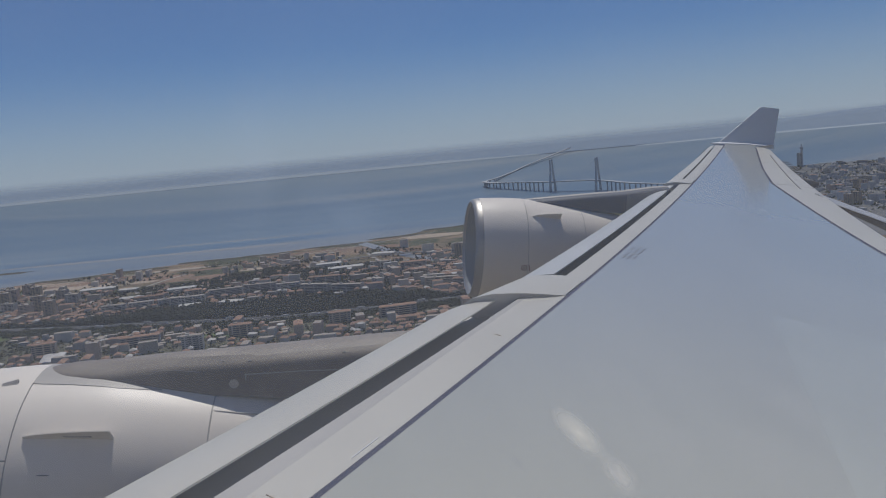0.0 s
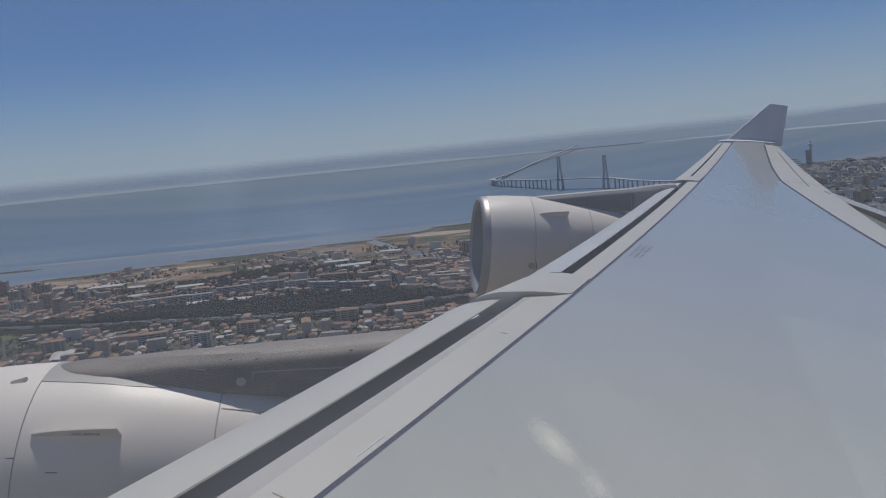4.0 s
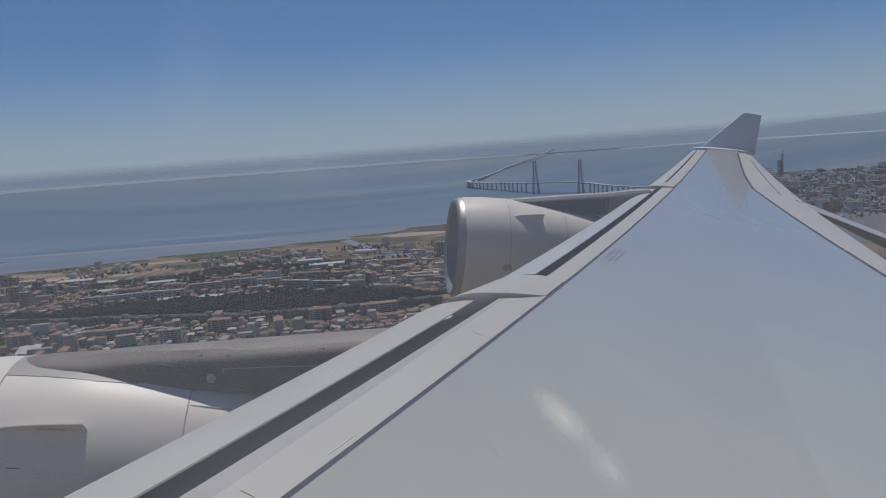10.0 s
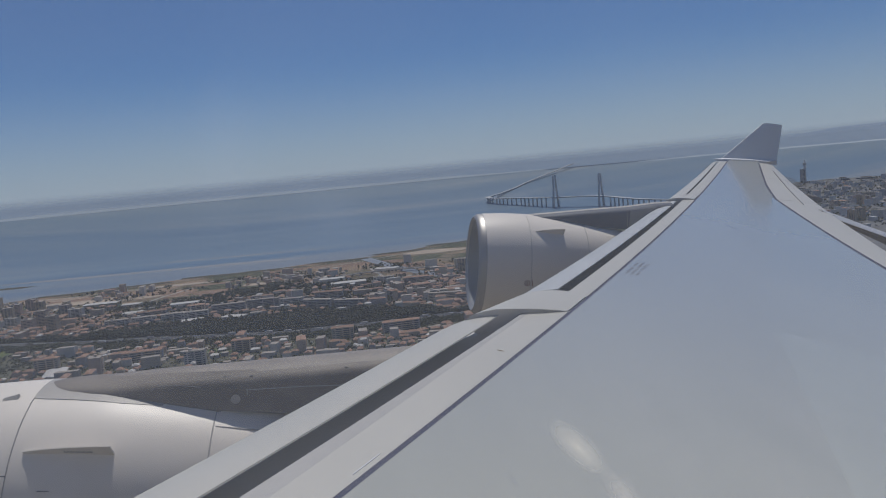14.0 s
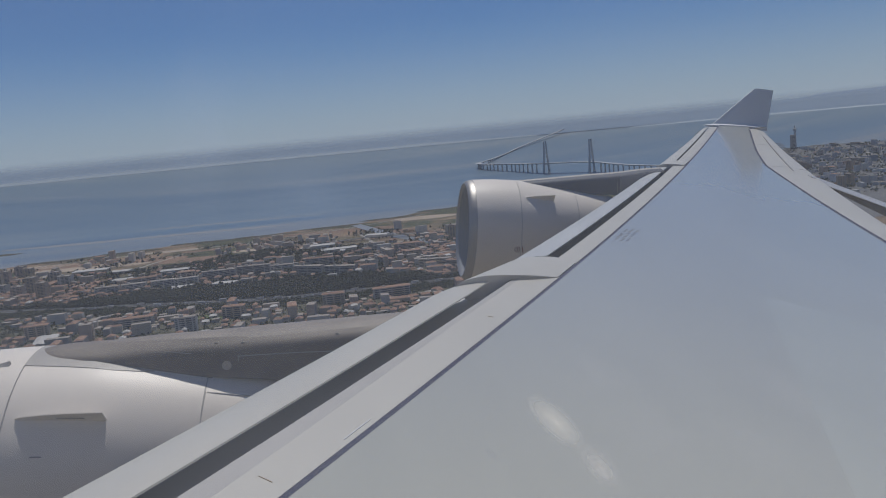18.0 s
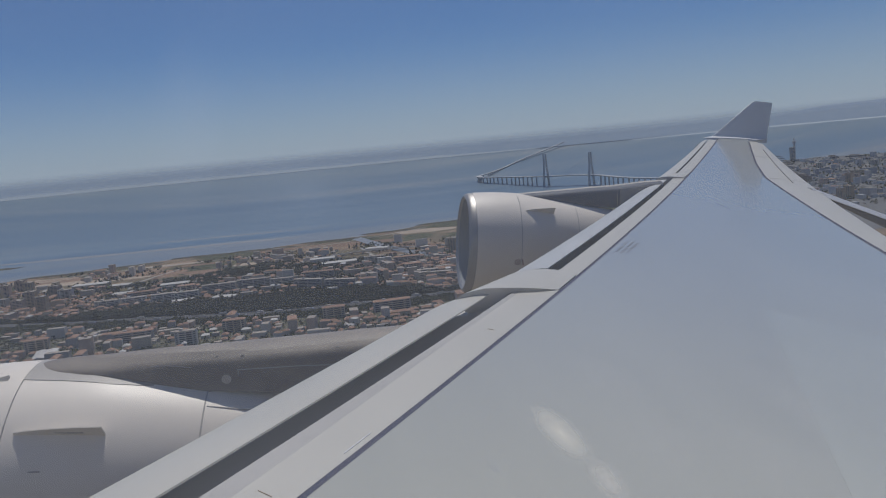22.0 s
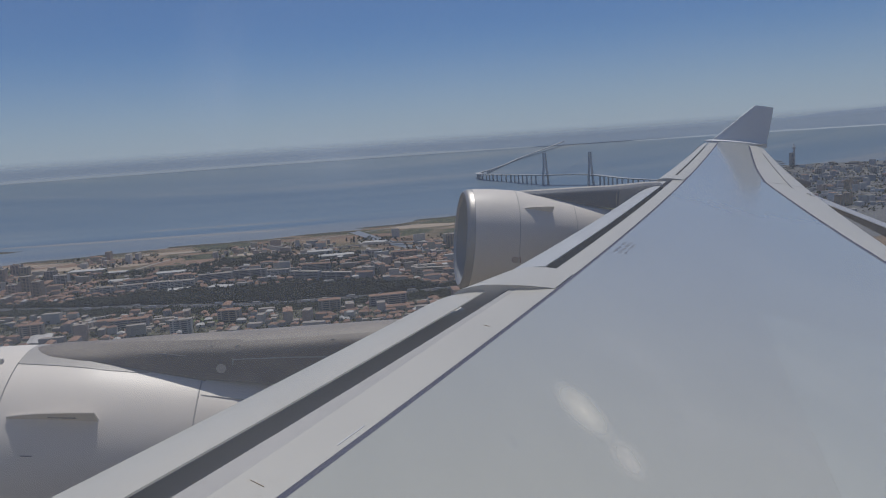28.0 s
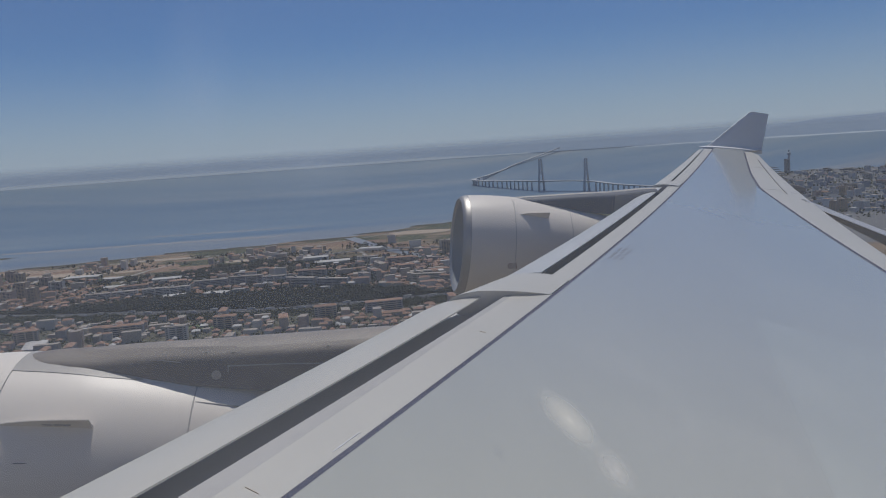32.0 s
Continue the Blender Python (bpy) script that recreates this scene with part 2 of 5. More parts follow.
# fixed leading edge behind the slats: light skin, worn rim, nose (outboard gaps painted in shade)
def nose_body(l0, l1, label, deep=1.0, skin=None, rim=None):
    def rim_width(l):
        return table([(3.5, 0.137), (5.7, 0.075), (7.5, 0.06)], l) if deep == 1.0 else 0.085

    body = part("leading_edge_panel", strip(l0, l1, lambda l: y_gap(l) - rim_width(l), lambda l: y_seal(l) + 0.012, -0.004, 0.06, 4), SLAT, plane, label)
    part("worn_rim", strip(l0, l1, lambda l: y_gap(l) + 0.0, lambda l: y_gap(l) - rim_width(l), -0.007, 0.06), rim or WORN, body)
    rr = []
    for l in spans(l0, l1 + 0.5 if deep == 1.0 else l1):
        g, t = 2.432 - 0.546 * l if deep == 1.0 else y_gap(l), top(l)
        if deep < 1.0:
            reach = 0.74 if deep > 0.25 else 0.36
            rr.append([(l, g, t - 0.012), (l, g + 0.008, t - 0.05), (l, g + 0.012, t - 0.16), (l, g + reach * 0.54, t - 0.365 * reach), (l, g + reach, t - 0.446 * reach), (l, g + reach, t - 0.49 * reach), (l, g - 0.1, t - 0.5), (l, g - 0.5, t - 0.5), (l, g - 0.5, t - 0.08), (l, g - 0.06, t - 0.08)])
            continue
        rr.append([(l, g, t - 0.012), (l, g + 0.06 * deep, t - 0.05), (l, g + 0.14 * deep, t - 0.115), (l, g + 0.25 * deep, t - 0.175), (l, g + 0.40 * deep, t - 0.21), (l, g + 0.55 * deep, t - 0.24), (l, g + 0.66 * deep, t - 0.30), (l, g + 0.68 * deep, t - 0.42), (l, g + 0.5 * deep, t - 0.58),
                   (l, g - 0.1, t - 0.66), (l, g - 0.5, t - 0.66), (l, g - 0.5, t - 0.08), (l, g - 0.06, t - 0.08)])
    part("nose_skin", loft(rr), skin or NOSE, body, "curved skin in the slat gap, near-black outboard for shade")
    return body


nose_in = nose_body(-1.0, 7.42, "light grey leading edge panel with worn rivet dots")
nose_body(8.05, 17.42, "light grey leading edge panel", 0.3, NOSE_SHADE, SLAT)
nose_body(18.2, 26.3, "light grey leading edge panel", 0.2, NOSE_SHADE, SLAT)


def slat(l0, l1, fy, by, drop, label, material=SLAT):
    rings = []
    for l in spans(l0, l1):
        a, b, t = fy(l), by(l), top(l)
        up, low = [], []
        for i in range(9):
            s = i / 8
            z = t - 0.03 - (drop - 0.03) * s ** 1.9
            up.append((l, lerp(b, a, s), z))
            low.append((l, lerp(b, a, s * 0.97), z - 0.012 - 0.13 * s ** 0.8 * (1.0 if s < 0.9 else 0.9)))
        nose = (l, a + 0.02, t - drop - 0.06)
        rings.append(up + [nose] + low[::-1])
    body = part("slat", loft(rings), [material, SLAT_NOSE], plane, label)
    # nose faces turned up and forward are painted brighter, as lit
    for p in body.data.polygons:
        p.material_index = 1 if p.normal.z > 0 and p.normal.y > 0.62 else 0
    return body


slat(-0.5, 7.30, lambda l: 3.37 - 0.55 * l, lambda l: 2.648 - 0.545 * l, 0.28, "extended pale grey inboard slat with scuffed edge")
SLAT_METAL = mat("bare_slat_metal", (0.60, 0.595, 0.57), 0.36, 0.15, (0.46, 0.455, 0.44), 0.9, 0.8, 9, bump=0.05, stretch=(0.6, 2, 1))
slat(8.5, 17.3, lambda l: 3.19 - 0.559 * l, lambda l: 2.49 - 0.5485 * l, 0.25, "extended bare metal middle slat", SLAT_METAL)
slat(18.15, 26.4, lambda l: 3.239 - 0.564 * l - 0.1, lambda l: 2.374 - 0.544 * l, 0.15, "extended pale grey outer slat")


def pylon_cap(inner, outer, label):
    """The piece of leading edge over a pylon, which does not droop: two edges of (ahead of the seal, span, rise over the skin)."""
    rings = []
    for k in range(9):
        s = k / 8
        ring = []
        for (a0, l0, u0), (a1, l1, u1) in zip(inner, outer):
            a, l = lerp(a0, a1, s), lerp(l0, l1, s)
            ring.append((l, y_seal(l) + a, top(l) + lerp(u0, u1, s)))
        l, y, z = ring[-1]
        b = ring[0]
        ring += [(l, y + 0.012, z - 0.03), (l, y - 0.02, z - 0.09), (l, y - 0.16, z - 0.17), (l, y - 0.4, z - 0.24), (b[0], b[1], b[2] - 0.3)]
        rings.append(ring)
    cap = part("pylon_cap", loft(rings), [SLAT, NOSE], plane, label)
    # under and end faces get the cove tone, as shade put into the colour
    for p in cap.data.polygons:
        p.material_index = 1 if p.normal.z < 0.1 else 0
    return cap


pylon_cap([(0.02, 7.39, 0.001), (0.2, 7.31, 0.030), (0.36, 7.27, 0.042), (0.52, 7.25, 0.042), (0.66, 7.25, 0.034), (0.77, 7.25, 0.010), (0.86, 7.25, -0.018), (0.93, 7.27, -0.065)],
          [(0.02, 8.0, 0.001), (0.15, 8.16, 0.010), (0.3, 8.24, 0.014), (0.44, 8.27, 0.010), (0.58, 8.28, -0.002), (0.68, 8.28, -0.02), (0.78, 8.28, -0.055), (0.85, 8.27, -0.10)], "fixed pale leading edge piece above the inboard pylon")
pylon_cap([(0.02, 17.4, 0.012), (0.15, 17.37, 0.028), (0.28, 17.35, 0.034), (0.4, 17.35, 0.030), (0.5, 17.35, 0.020), (0.57, 17.35, 0.004), (0.62, 17.35, -0.016), (0.66, 17.36, -0.055)],
          [(0.02, 18.2, 0.001), (0.12, 18.22, 0.006), (0.24, 18.24, 0.006), (0.35, 18.25, 0.002), (0.44, 18.25, -0.006), (0.52, 18.25, -0.02), (0.58, 18.25, -0.04), (0.62, 18.25, -0.08)], "fixed pale leading edge piece above the outboard pylon")

# trailing edge: flaps, aileron, spoiler line
def trailing(l0, l1, name, label, droop=0.0):
    rings = []
    for l in spans(l0, l1, 0.6):
        f, b, t = y_hinge(l) - 0.012, y_trail(l), top(l)
        rings.append([(l, f, t), (l, lerp(f, b, 0.5), t - 0.01 - droop * 0.3), (l, b, t - 0.08 - droop), (l, b, t - 0.095 - droop), (l, lerp(f, b, 0.5), t - 0.15 - droop * 0.3), (l, f, t - 0.24)])
    return part(name, loft(rings), SLAT, plane, label)


trailing(-1.0, 8.0, "flap", "light grey inboard flap")
trailing(8.04, 17.9, "flap", "light grey outboard flap")
trailing(17.94, 22.3, "aileron", "light grey inner aileron")
trailing(22.34, 26.2, "aileron", "light grey outer aileron")
part("hinge_gap", strip(-1.0, 26.0, lambda l: y_hinge(l) + 0.035, lambda l: y_hinge(l) - 0.02, 0.003, 0.05), SEAL, plane, "dark hinge gap")
part("aileron_gap", strip(17.3, 24.2, lambda l: -2.70 - 0.4184 * l, lambda l: -2.722 - 0.4184 * l, 0.004, 0.02), LINE, plane)

# canoe fairings under the trailing edge
def canoe(l, y0, y1, z0, z1, w, label):
    rings = []
    for i in range(13):
        s = i / 12
        y = lerp(y0, y1, s)
        zt = lerp(z0, z1, max(0, (s - 0.45) / 0.55) ** 1.6)
        r = w * math.sin(math.pi * min(1, 0.12 + 0.83 * s)) ** 0.6
        zc = zt - r * 1.2
        rings.append([(l + r * 0.55 * math.sin(a), y, zc + r * 1.2 * math.cos(a)) for a in [2 * math.pi * k / 14 for k in range(14)]])
    return part("flap_fairing", loft(rings), PYL, plane, label)


def drooped_fairing(l, y0, y1, z0, z1, w, label):
    """A fairing that hangs with the lowered flap; straight top edge painted as lit."""
    rings, cap = [], []
    for i in range(15):
        s = i / 14
        y, z = lerp(y0, y1, s), lerp(z0, z1, s)
        h = 0.03 + 0.34 * s ** 0.8
        rings.append([(l + w * dx, y, z - h * dz) for dx, dz in ((-0.8, 0.0), (-1, 0.12), (-0.95, 0.6), (-0.5, 0.95), (0, 1), (0.5, 0.95), (0.95, 0.6), (1, 0.12), (0.8, 0.0))])
        cap.append([(l + w * 0.84 * dx, y, z + dz) for dx, dz in ((-1.9, -0.075), (-0.7, 0.035), (0.7, 0.035), (1.9, -0.075))])
    ob = part("flap_fairing", loft(rings), PYL, plane, label)
    part("fairing_top", loft(cap), MARK, ob, "top edge of the fairing, painted pale as if lit")


drooped_fairing(16.7, -10.0, -13.4, -0.585, -1.60, 0.12, "grey canoe fairing hanging with the flap")
canoe(10.4, -7.0, -9.4, -1.27, -1.5, 0.26, "grey canoe fairing under the flap")
canoe(20.5, -11.1, -12.3, -0.27, -0.38, 0.13, "small grey canoe fairing under the aileron")
# static wicks near the tip
for k in range(7):
    l = 20.6 + 0.45 * k
    part("static_wick", lathe([(0.04, 0.016), (-0.2, 0.012), (-0.26, 0.0)], (l, y_trail(l), top(l) - 0.085), 6), LINE, plane)

# wing tip and winglet
rings = []
for i in range(10):
    s = i / 9
    l = TIP + 0.3 * s
    f = lerp(y_gap(TIP) + 0.25, -12.35, s)
    b = lerp(y_trail(TIP) + 0.1, -14.5, s)
    z = top(TIP) + 0.06 * s
    rings.append([(l, lerp(f, b, u), z + (0.03 * math.sin(math.pi * u) if up else -0.12 * math.sin(math.pi * u) - 0.02)) for u, up in [(v / 8, 1) for v in range(9)] + [(v / 8, 0) for v in range(7, 0, -1)]])
part("tip_cap", loft(rings), MARK, plane, "pale wing tip cap")
rings = []
for i in range(14):
    s = i / 13
    bend = min(1, s / 0.16)
    l = TIP + 0.25 + 0.05 * bend + 0.36 * s
    f = lerp(-12.36, -14.0, s) + (0.10 * (1 - bend))
    b = lerp(-14.40, -14.70, s)
    if s > 0.9:
        f -= 0.5 * (s - 0.9)
    z = lerp(0.60, 2.01, s)
    th = lerp(0.09, 0.04, s)
    ring = []
    for u in (0, 0.04, 0.15, 0.4, 0.7, 1.0, 0.7, 0.4, 0.15, 0.04):
        ring.append(u)
    pts = []
    for k, u in enumerate(ring):
        side = -1 if k <= 5 else 1
        pts.append((l + side * th * math.sin(math.pi * min(1, u * 0.9 + 0.08)) * (0 if u in (0, 1.0) else 1), lerp(f, b, u), z + 0.04 * (0.5 - u)))
    rings.append(pts)
winglet = part("winglet", loft(rings), WINGLET, plane, "upswept grey winglet in its own shade")
# a pale strip painted on as the winglet's sunlit leading edge
rings = []
for i in range(10):
    s = i / 9
    l, f, z = TIP + 0.3 + 0.36 * s, lerp(-12.35, -14.02, s), lerp(0.66, 2.02, s)
    rings.append([(l + 0.022 * math.sin(a) * 1.2, f + 0.022 * math.cos(a), z) for a in [2 * math.pi * k / 6 for k in range(6)]])
part("winglet_edge", loft(rings), MARK, winglet, "bright strip for the sunlit leading edge")


# ---- engines ----
def engine(c, label, seam, fin0, fin1, lean, dip=0.0):
    """c: centre of the intake's rim; seam: cowl joint; fin0, fin1, lean: the strake's ends and its angle."""
    eng = new("engine")
    eng.parent = plane

    def lathe_low(profile, centre):
        """The front of a cowl whose axis dips."""
        bm = lathe(profile, centre)
        for v in bm.verts:
            v.co.z -= dip * max(0.0, v.co.y - centre[1] + 1.42)
        return bm

    tagged(eng, label)
    part("intake_lip", lathe_low([(-0.05, 0.905), (-0.02, 0.93), (0.0, 0.965), (-0.02, 1.0), (-0.06, 1.024), (-0.11, 1.037), (-0.155, 1.0445)], c), LIP, eng, "polished bare metal intake lip")
    part("fan_cowl", lathe_low([(-0.159, 1.0448), (-0.22, 1.05), (-0.304, 1.056), (-0.5, 1.067), (-0.6, 1.072), (seam, 1.0705)], c), NAC, eng, "white fan cowl")
    part("reverser_cowl", lathe_low([(seam - 0.01, 1.0695), (-1.06, 1.068), (-1.3, 1.056), (-1.42, 1.044), (-1.6, 1.022), (-1.85, 0.988), (-2.1, 0.955), (-2.245, 0.936)], c), NAC, eng, "white reverser cowl")
    part("nozzle", lathe([(-2.257, 0.934), (-2.5, 0.90), (-2.9, 0.845), (-3.3, 0.77), (-3.7, 0.69), (-3.7, 0.62), (-3.0, 0.5)], c), NAC, eng, "white nozzle fairing")
    part("cowl_joint", lathe_low([(seam - 0.003, 1.064), (seam - 0.003, 1.0698), (seam - 0.007, 1.0697), (seam - 0.007, 1.062)], c), JOINT, eng)
    part("nozzle_joint", lathe([(-2.247, 0.927), (-2.247, 0.9365), (-2.255, 0.9350), (-2.255, 0.925)], c), JOINT, eng)
    part("lip_joint", lathe_low([(-0.154, 1.04), (-0.154, 1.0446), (-0.160, 1.0449), (-0.160, 1.04)], c), LINE, eng)
    part("intake_duct", lathe_low([(-0.05, 0.903), (-0.09, 0.88), (-0.2, 0.83), (-0.33, 0.80), (-0.6, 0.81), (-1.0, 0.84), (-1.25, 0.85)], c), INLET, eng, "grey intake lining")
    part("spinner", lathe([(-0.55, 0.0), (-0.62, 0.07), (-0.8, 0.16), (-1.05, 0.26)], c, 24), FAN, eng)
    blade = bmesh.new()
    q = [blade.verts.new(p) for p in ((-0.05, -1.02, 0.24), (0.05, -1.12, 0.24), (0.11, -1.16, 0.83), (-0.09, -1.0, 0.83), (-0.05, -1.03, 0.24), (0.05, -1.13, 0.24), (0.11, -1.17, 0.83), (-0.09, -1.01, 0.83))]
    for f in ((0, 1, 2, 3), (7, 6, 5, 4), (0, 4, 5, 1), (1, 5, 6, 2), (2, 6, 7, 3), (3, 7, 4, 0)):
        blade.faces.new([q[i] for i in f])
    bl = mesh("fan_blade", blade, FAN)
    for k in range(24):
        o = part("fan_blade", bl, None, eng)
        o.matrix_local = Matrix.Translation(c) @ Matrix.Rotation(2 * math.pi * k / 24, 4, "Y")
    part("fan_back", lathe([(-1.24, 0.0), (-1.24, 0.85)], c, 32), INLET, eng)
    # strake: a thin blade on the inboard shoulder
    rr = []
    for i in range(9):
        s = i / 8
        y = lerp(fin0, fin1, s)
        r0 = table([(0, 1.03), (1.06, 1.045), (1.3, 1.03), (1.6, 0.995), (1.9, 0.955)], -y)
        h = 0.03 + 0.015 * s + 0.15 * s ** 0.75
        a = radians(lean)
        d = Vector((math.sin(a), 0, math.cos(a)))
        e = Vector((math.cos(a), 0, -math.sin(a))) * 0.012
        p = Vector(c) + Vector((0, y, 0))
        rr.append([tuple(p + d * r0 - e), tuple(p + d * (r0 + h) - e * 0.4), tuple(p + d * (r0 + h) + e * 0.4), tuple(p + d * r0 + e)])
    part("strake", loft(rr), NAC, eng, "white strake with a worn warning")
    return eng


SIDE = {}


def taper(d):
    """Width of a pylon d metres behind its pointed front."""
    return min(1.0, table([(0, 0.1), (0.02, 0.26), (0.06, 0.42), (0.12, 0.58), (0.25, 0.79), (0.45, 0.92), (0.7, 0.98), (1.0, 1.0), (9, 1.0)], d))


def pylon(l, ridge, floor, wide, label, material=PYL):
    """ridge: (y, z) from front to back; floor: height of the foot; wide: half-width."""
    py = new("pylon")
    py.parent = plane
    tagged(py, label)
    rings = []
    y0, y1 = ridge[0][0], ridge[-1][0]
    for i in range(41):
        s = (i / 40) ** 1.5
        y = lerp(y0, y1, s)
        z = table([(-a, b) for a, b in ridge], -y)
        w = wide * taper(y0 - y)
        f = table(floor, s)
        h = z - f
        rr = min(0.15 * min(1, 0.25 + (y0 - y) / 0.9), h * 0.5)
        half = [(w, f), (w, z - rr), (w * 0.985, z - rr * 0.75), (w * 0.93, z - rr * 0.52), (w * 0.8, z - rr * 0.32), (w * 0.5, z - rr * 0.11)]
        side = half + [(0, z)] + [(-a, b) for a, b in half[::-1]]
        rings.append([(l + dx, y, dz) for dx, dz in side])
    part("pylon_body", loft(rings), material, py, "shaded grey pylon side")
    SIDE[py.name] = (l, ridge, floor, wide)
    return py


def pylon_side(py, y, z):
    """The point of a pylon's inboard face at y and z."""
    l, ridge, floor, wide = SIDE[py.name]
    s = (ridge[0][0] - y) / (ridge[0][0] - ridge[-1][0])
    t = table([(-a, b) for a, b in ridge], -y)
    w = wide * taper(ridge[0][0] - y)
    r = min(0.15 * min(1, 0.25 + (ridge[0][0] - y) / 0.9), (t - table(floor, s)) * 0.5)
    x = w if z < t - r else w * table([(0, 1), (0.25, 0.985), (0.48, 0.93), (0.68, 0.8), (0.89, 0.5), (1, 0)], (z - t + r) / r)
    return (l - x, y, z)


DIP_IN = 0.05          # the inboard cowl droops a little ahead of its pylon
ENG_OUT, ENG_IN = (16.7, -2.42, -1.945), (7.42, 3.42, -3.08)
eng_out = engine(ENG_OUT, "white outboard turbofan nacelle with polished lip", -1.04, -1.15, -1.74, -44)
eng_in = engine(ENG_IN, "white inboard turbofan nacelle with a strake", -0.72, -0.82, -1.52, -49.5, DIP_IN)
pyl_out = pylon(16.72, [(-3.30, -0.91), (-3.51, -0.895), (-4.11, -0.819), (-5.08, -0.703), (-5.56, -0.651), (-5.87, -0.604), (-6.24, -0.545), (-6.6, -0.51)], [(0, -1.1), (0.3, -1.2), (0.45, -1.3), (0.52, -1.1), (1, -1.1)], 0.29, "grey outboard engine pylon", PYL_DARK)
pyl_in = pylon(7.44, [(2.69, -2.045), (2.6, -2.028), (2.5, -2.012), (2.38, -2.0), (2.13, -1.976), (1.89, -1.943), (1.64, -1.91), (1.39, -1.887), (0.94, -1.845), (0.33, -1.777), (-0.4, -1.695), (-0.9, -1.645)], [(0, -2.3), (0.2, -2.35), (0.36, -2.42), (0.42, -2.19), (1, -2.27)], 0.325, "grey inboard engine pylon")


def ridge_strip(py, l, ridge, w):
    """Pale strip along a pylon's crest, painted as its lit edge."""
    rr = [[(l + w * dx, y, z + dz) for dx, dz in ((-1, -0.035), (-0.6, 0.0), (0, 0.012), (0.6, 0.0), (1, -0.035))] for y, z in ridge]
    part("crest_strip", loft(rr), APRON, py, "pale crest of the pylon, painted as lit")


ridge_strip(pyl_out, 16.72, SIDE[pyl_out.name][1][1:], 0.13)
# the inboard crest is painted pale as if lit, behind its sooty front
rr = []
for k in range(21):
    y = lerp(2.2, -0.85, k / 20)
    z = table([(-a, b) for a, b in SIDE[pyl_in.name][1]], -y)
    w = 0.004 + 0.2 * min(1, k / 9) ** 0.7
    rr.append([(7.44 + w * dx, y, z + dz * min(1, 0.1 + k / 9)) for dx, dz in ((-1, -0.03), (-0.6, 0.0), (0, 0.008), (0.6, 0.0), (1, -0.03))])
part("crest_strip", loft(rr), CREST, pyl_in, "pale crest of the pylon, painted as lit")


# the aft bay of the outboard pylon is a lighter grey
rr = []
for y in (-5.66, -5.9, -6.2, -6.5):
    z = table([(-a, b) for a, b in SIDE[pyl_out.name][1]], -y) - 0.075
    rr.append([(16.72 + 0.294, y, z), (16.72 + 0.294, y, -1.115), (16.72 - 0.294, y, -1.115), (16.72 - 0.294, y, z)])
part("aft_bay", loft(rr), AFT_BAY, pyl_out, "lighter grey aft pylon panel", smooth=False)


def apron(py, c, lift=0.004):
    """The beige fillet hugging the cowl on either side of the pylon's front."""
    ys = [-0.725, -0.9, -1.06, -1.2, -1.3, -1.45, -1.6, -1.8]
    rr = [(0.6, 1.072), (1.06, 1.068), (1.3, 1.056), (1.6, 1.022), (1.9, 0.981)]
    for side in (-1, 1):
        bm = bmesh.new()
        prev = None
        for y in ys:
            far = table([(0.725, 17.4), (1.06, 19.3), (1.45, 21.3), (1.8, 19.5)], -y)
            r = table(rr, -y)
            row = []
            for k in range(9):
                a = radians(side * far * k / 8)
                row.append(bm.verts.new((c[0] + (r + lift) * math.sin(a), c[1] + y, c[2] + (r + lift) * math.cos(a) - DIP_IN * max(0.0, y + 1.42))))
            edge = radians(side * far)
            row.append(bm.verts.new((c[0] + (r + 0.001) * math.sin(edge), c[1] + y, c[2] + (r + 0.001) * math.cos(edge) - DIP_IN * max(0.0, y + 1.42))))
            if prev:
                for k in range(9):
                    bm.faces.new((prev[k], prev[k + 1], row[k + 1], row[k]))
            prev = row
        part("pylon_apron", bm, APRON, py, "beige-grey fillet on the cowl")


apron(pyl_in, ENG_IN)

# ---- fuselage round the window ----
FC = (-2.6, -0.45)
bm = bmesh.new()
N = 72
ys = [27.0, 25.5, 21.0, 0.22, -0.27, -20.0, -24.0, -26.0]
rs = [2.3, 2.6, 2.82, 2.82, 2.82, 2.82, 2.6, 2.3]
grid = [[bm.verts.new((FC[0] + r * math.cos(2 * math.pi * k / N), y, FC[1] + r * math.sin(2 * math.pi * k / N))) for k in range(N)] for y, r in zip(ys, rs)]
for i in range(len(ys) - 1):
    for k in range(N):
        if i == 3 and k in (1, 2):
            continue
        bm.faces.new((grid[i][k], grid[i][(k + 1) % N], grid[i + 1][(k + 1) % N], grid[i + 1][k]))
bm.faces.new(grid[0])
bm.faces.new(grid[-1][::-1])
part("fuselage", bm, FUSE, plane, "plain white fuselage barrel round the cabin window")

# ================= the land and the estuary =================
def bowl(x, y):
    """The sheet rises far out, so that the water runs up to the horizon."""
    r = math.hypot(x, y)
    return 205 * max(0.0, (r - 3300) / 1600) ** 2


COAST = [(-4950, 2600), (-3000, 3300), (-2640, 3330), (-2350, 3350), (-2030, 3520), (-1850, 3440), (-1500, 3260), (-900, 3160), (-378, 2814), (17, 2537), (508, 2434), (940, 2343), (2500, 2120), (4950, 1500)]


def coast(y):
    return table(COAST, y) + 14 * math.sin(y / 60.0) + 9 * math.sin(y / 23.0 + 1) + 30 * math.sin(y / 310.0)


def terrain(x, y):
    """Height of the land."""
    inland = coast(y) - x
    hill = 5 * noise.noise(Vector((x / 330, y / 330, 0))) + 2 * noise.noise(Vector((x / 90, y / 90, 3)))
    return bowl(x, y) + min(3.0, 0.02 * inland + 0.8) + (hill + 3) * min(1, max(0, (inland - 150) / 500))


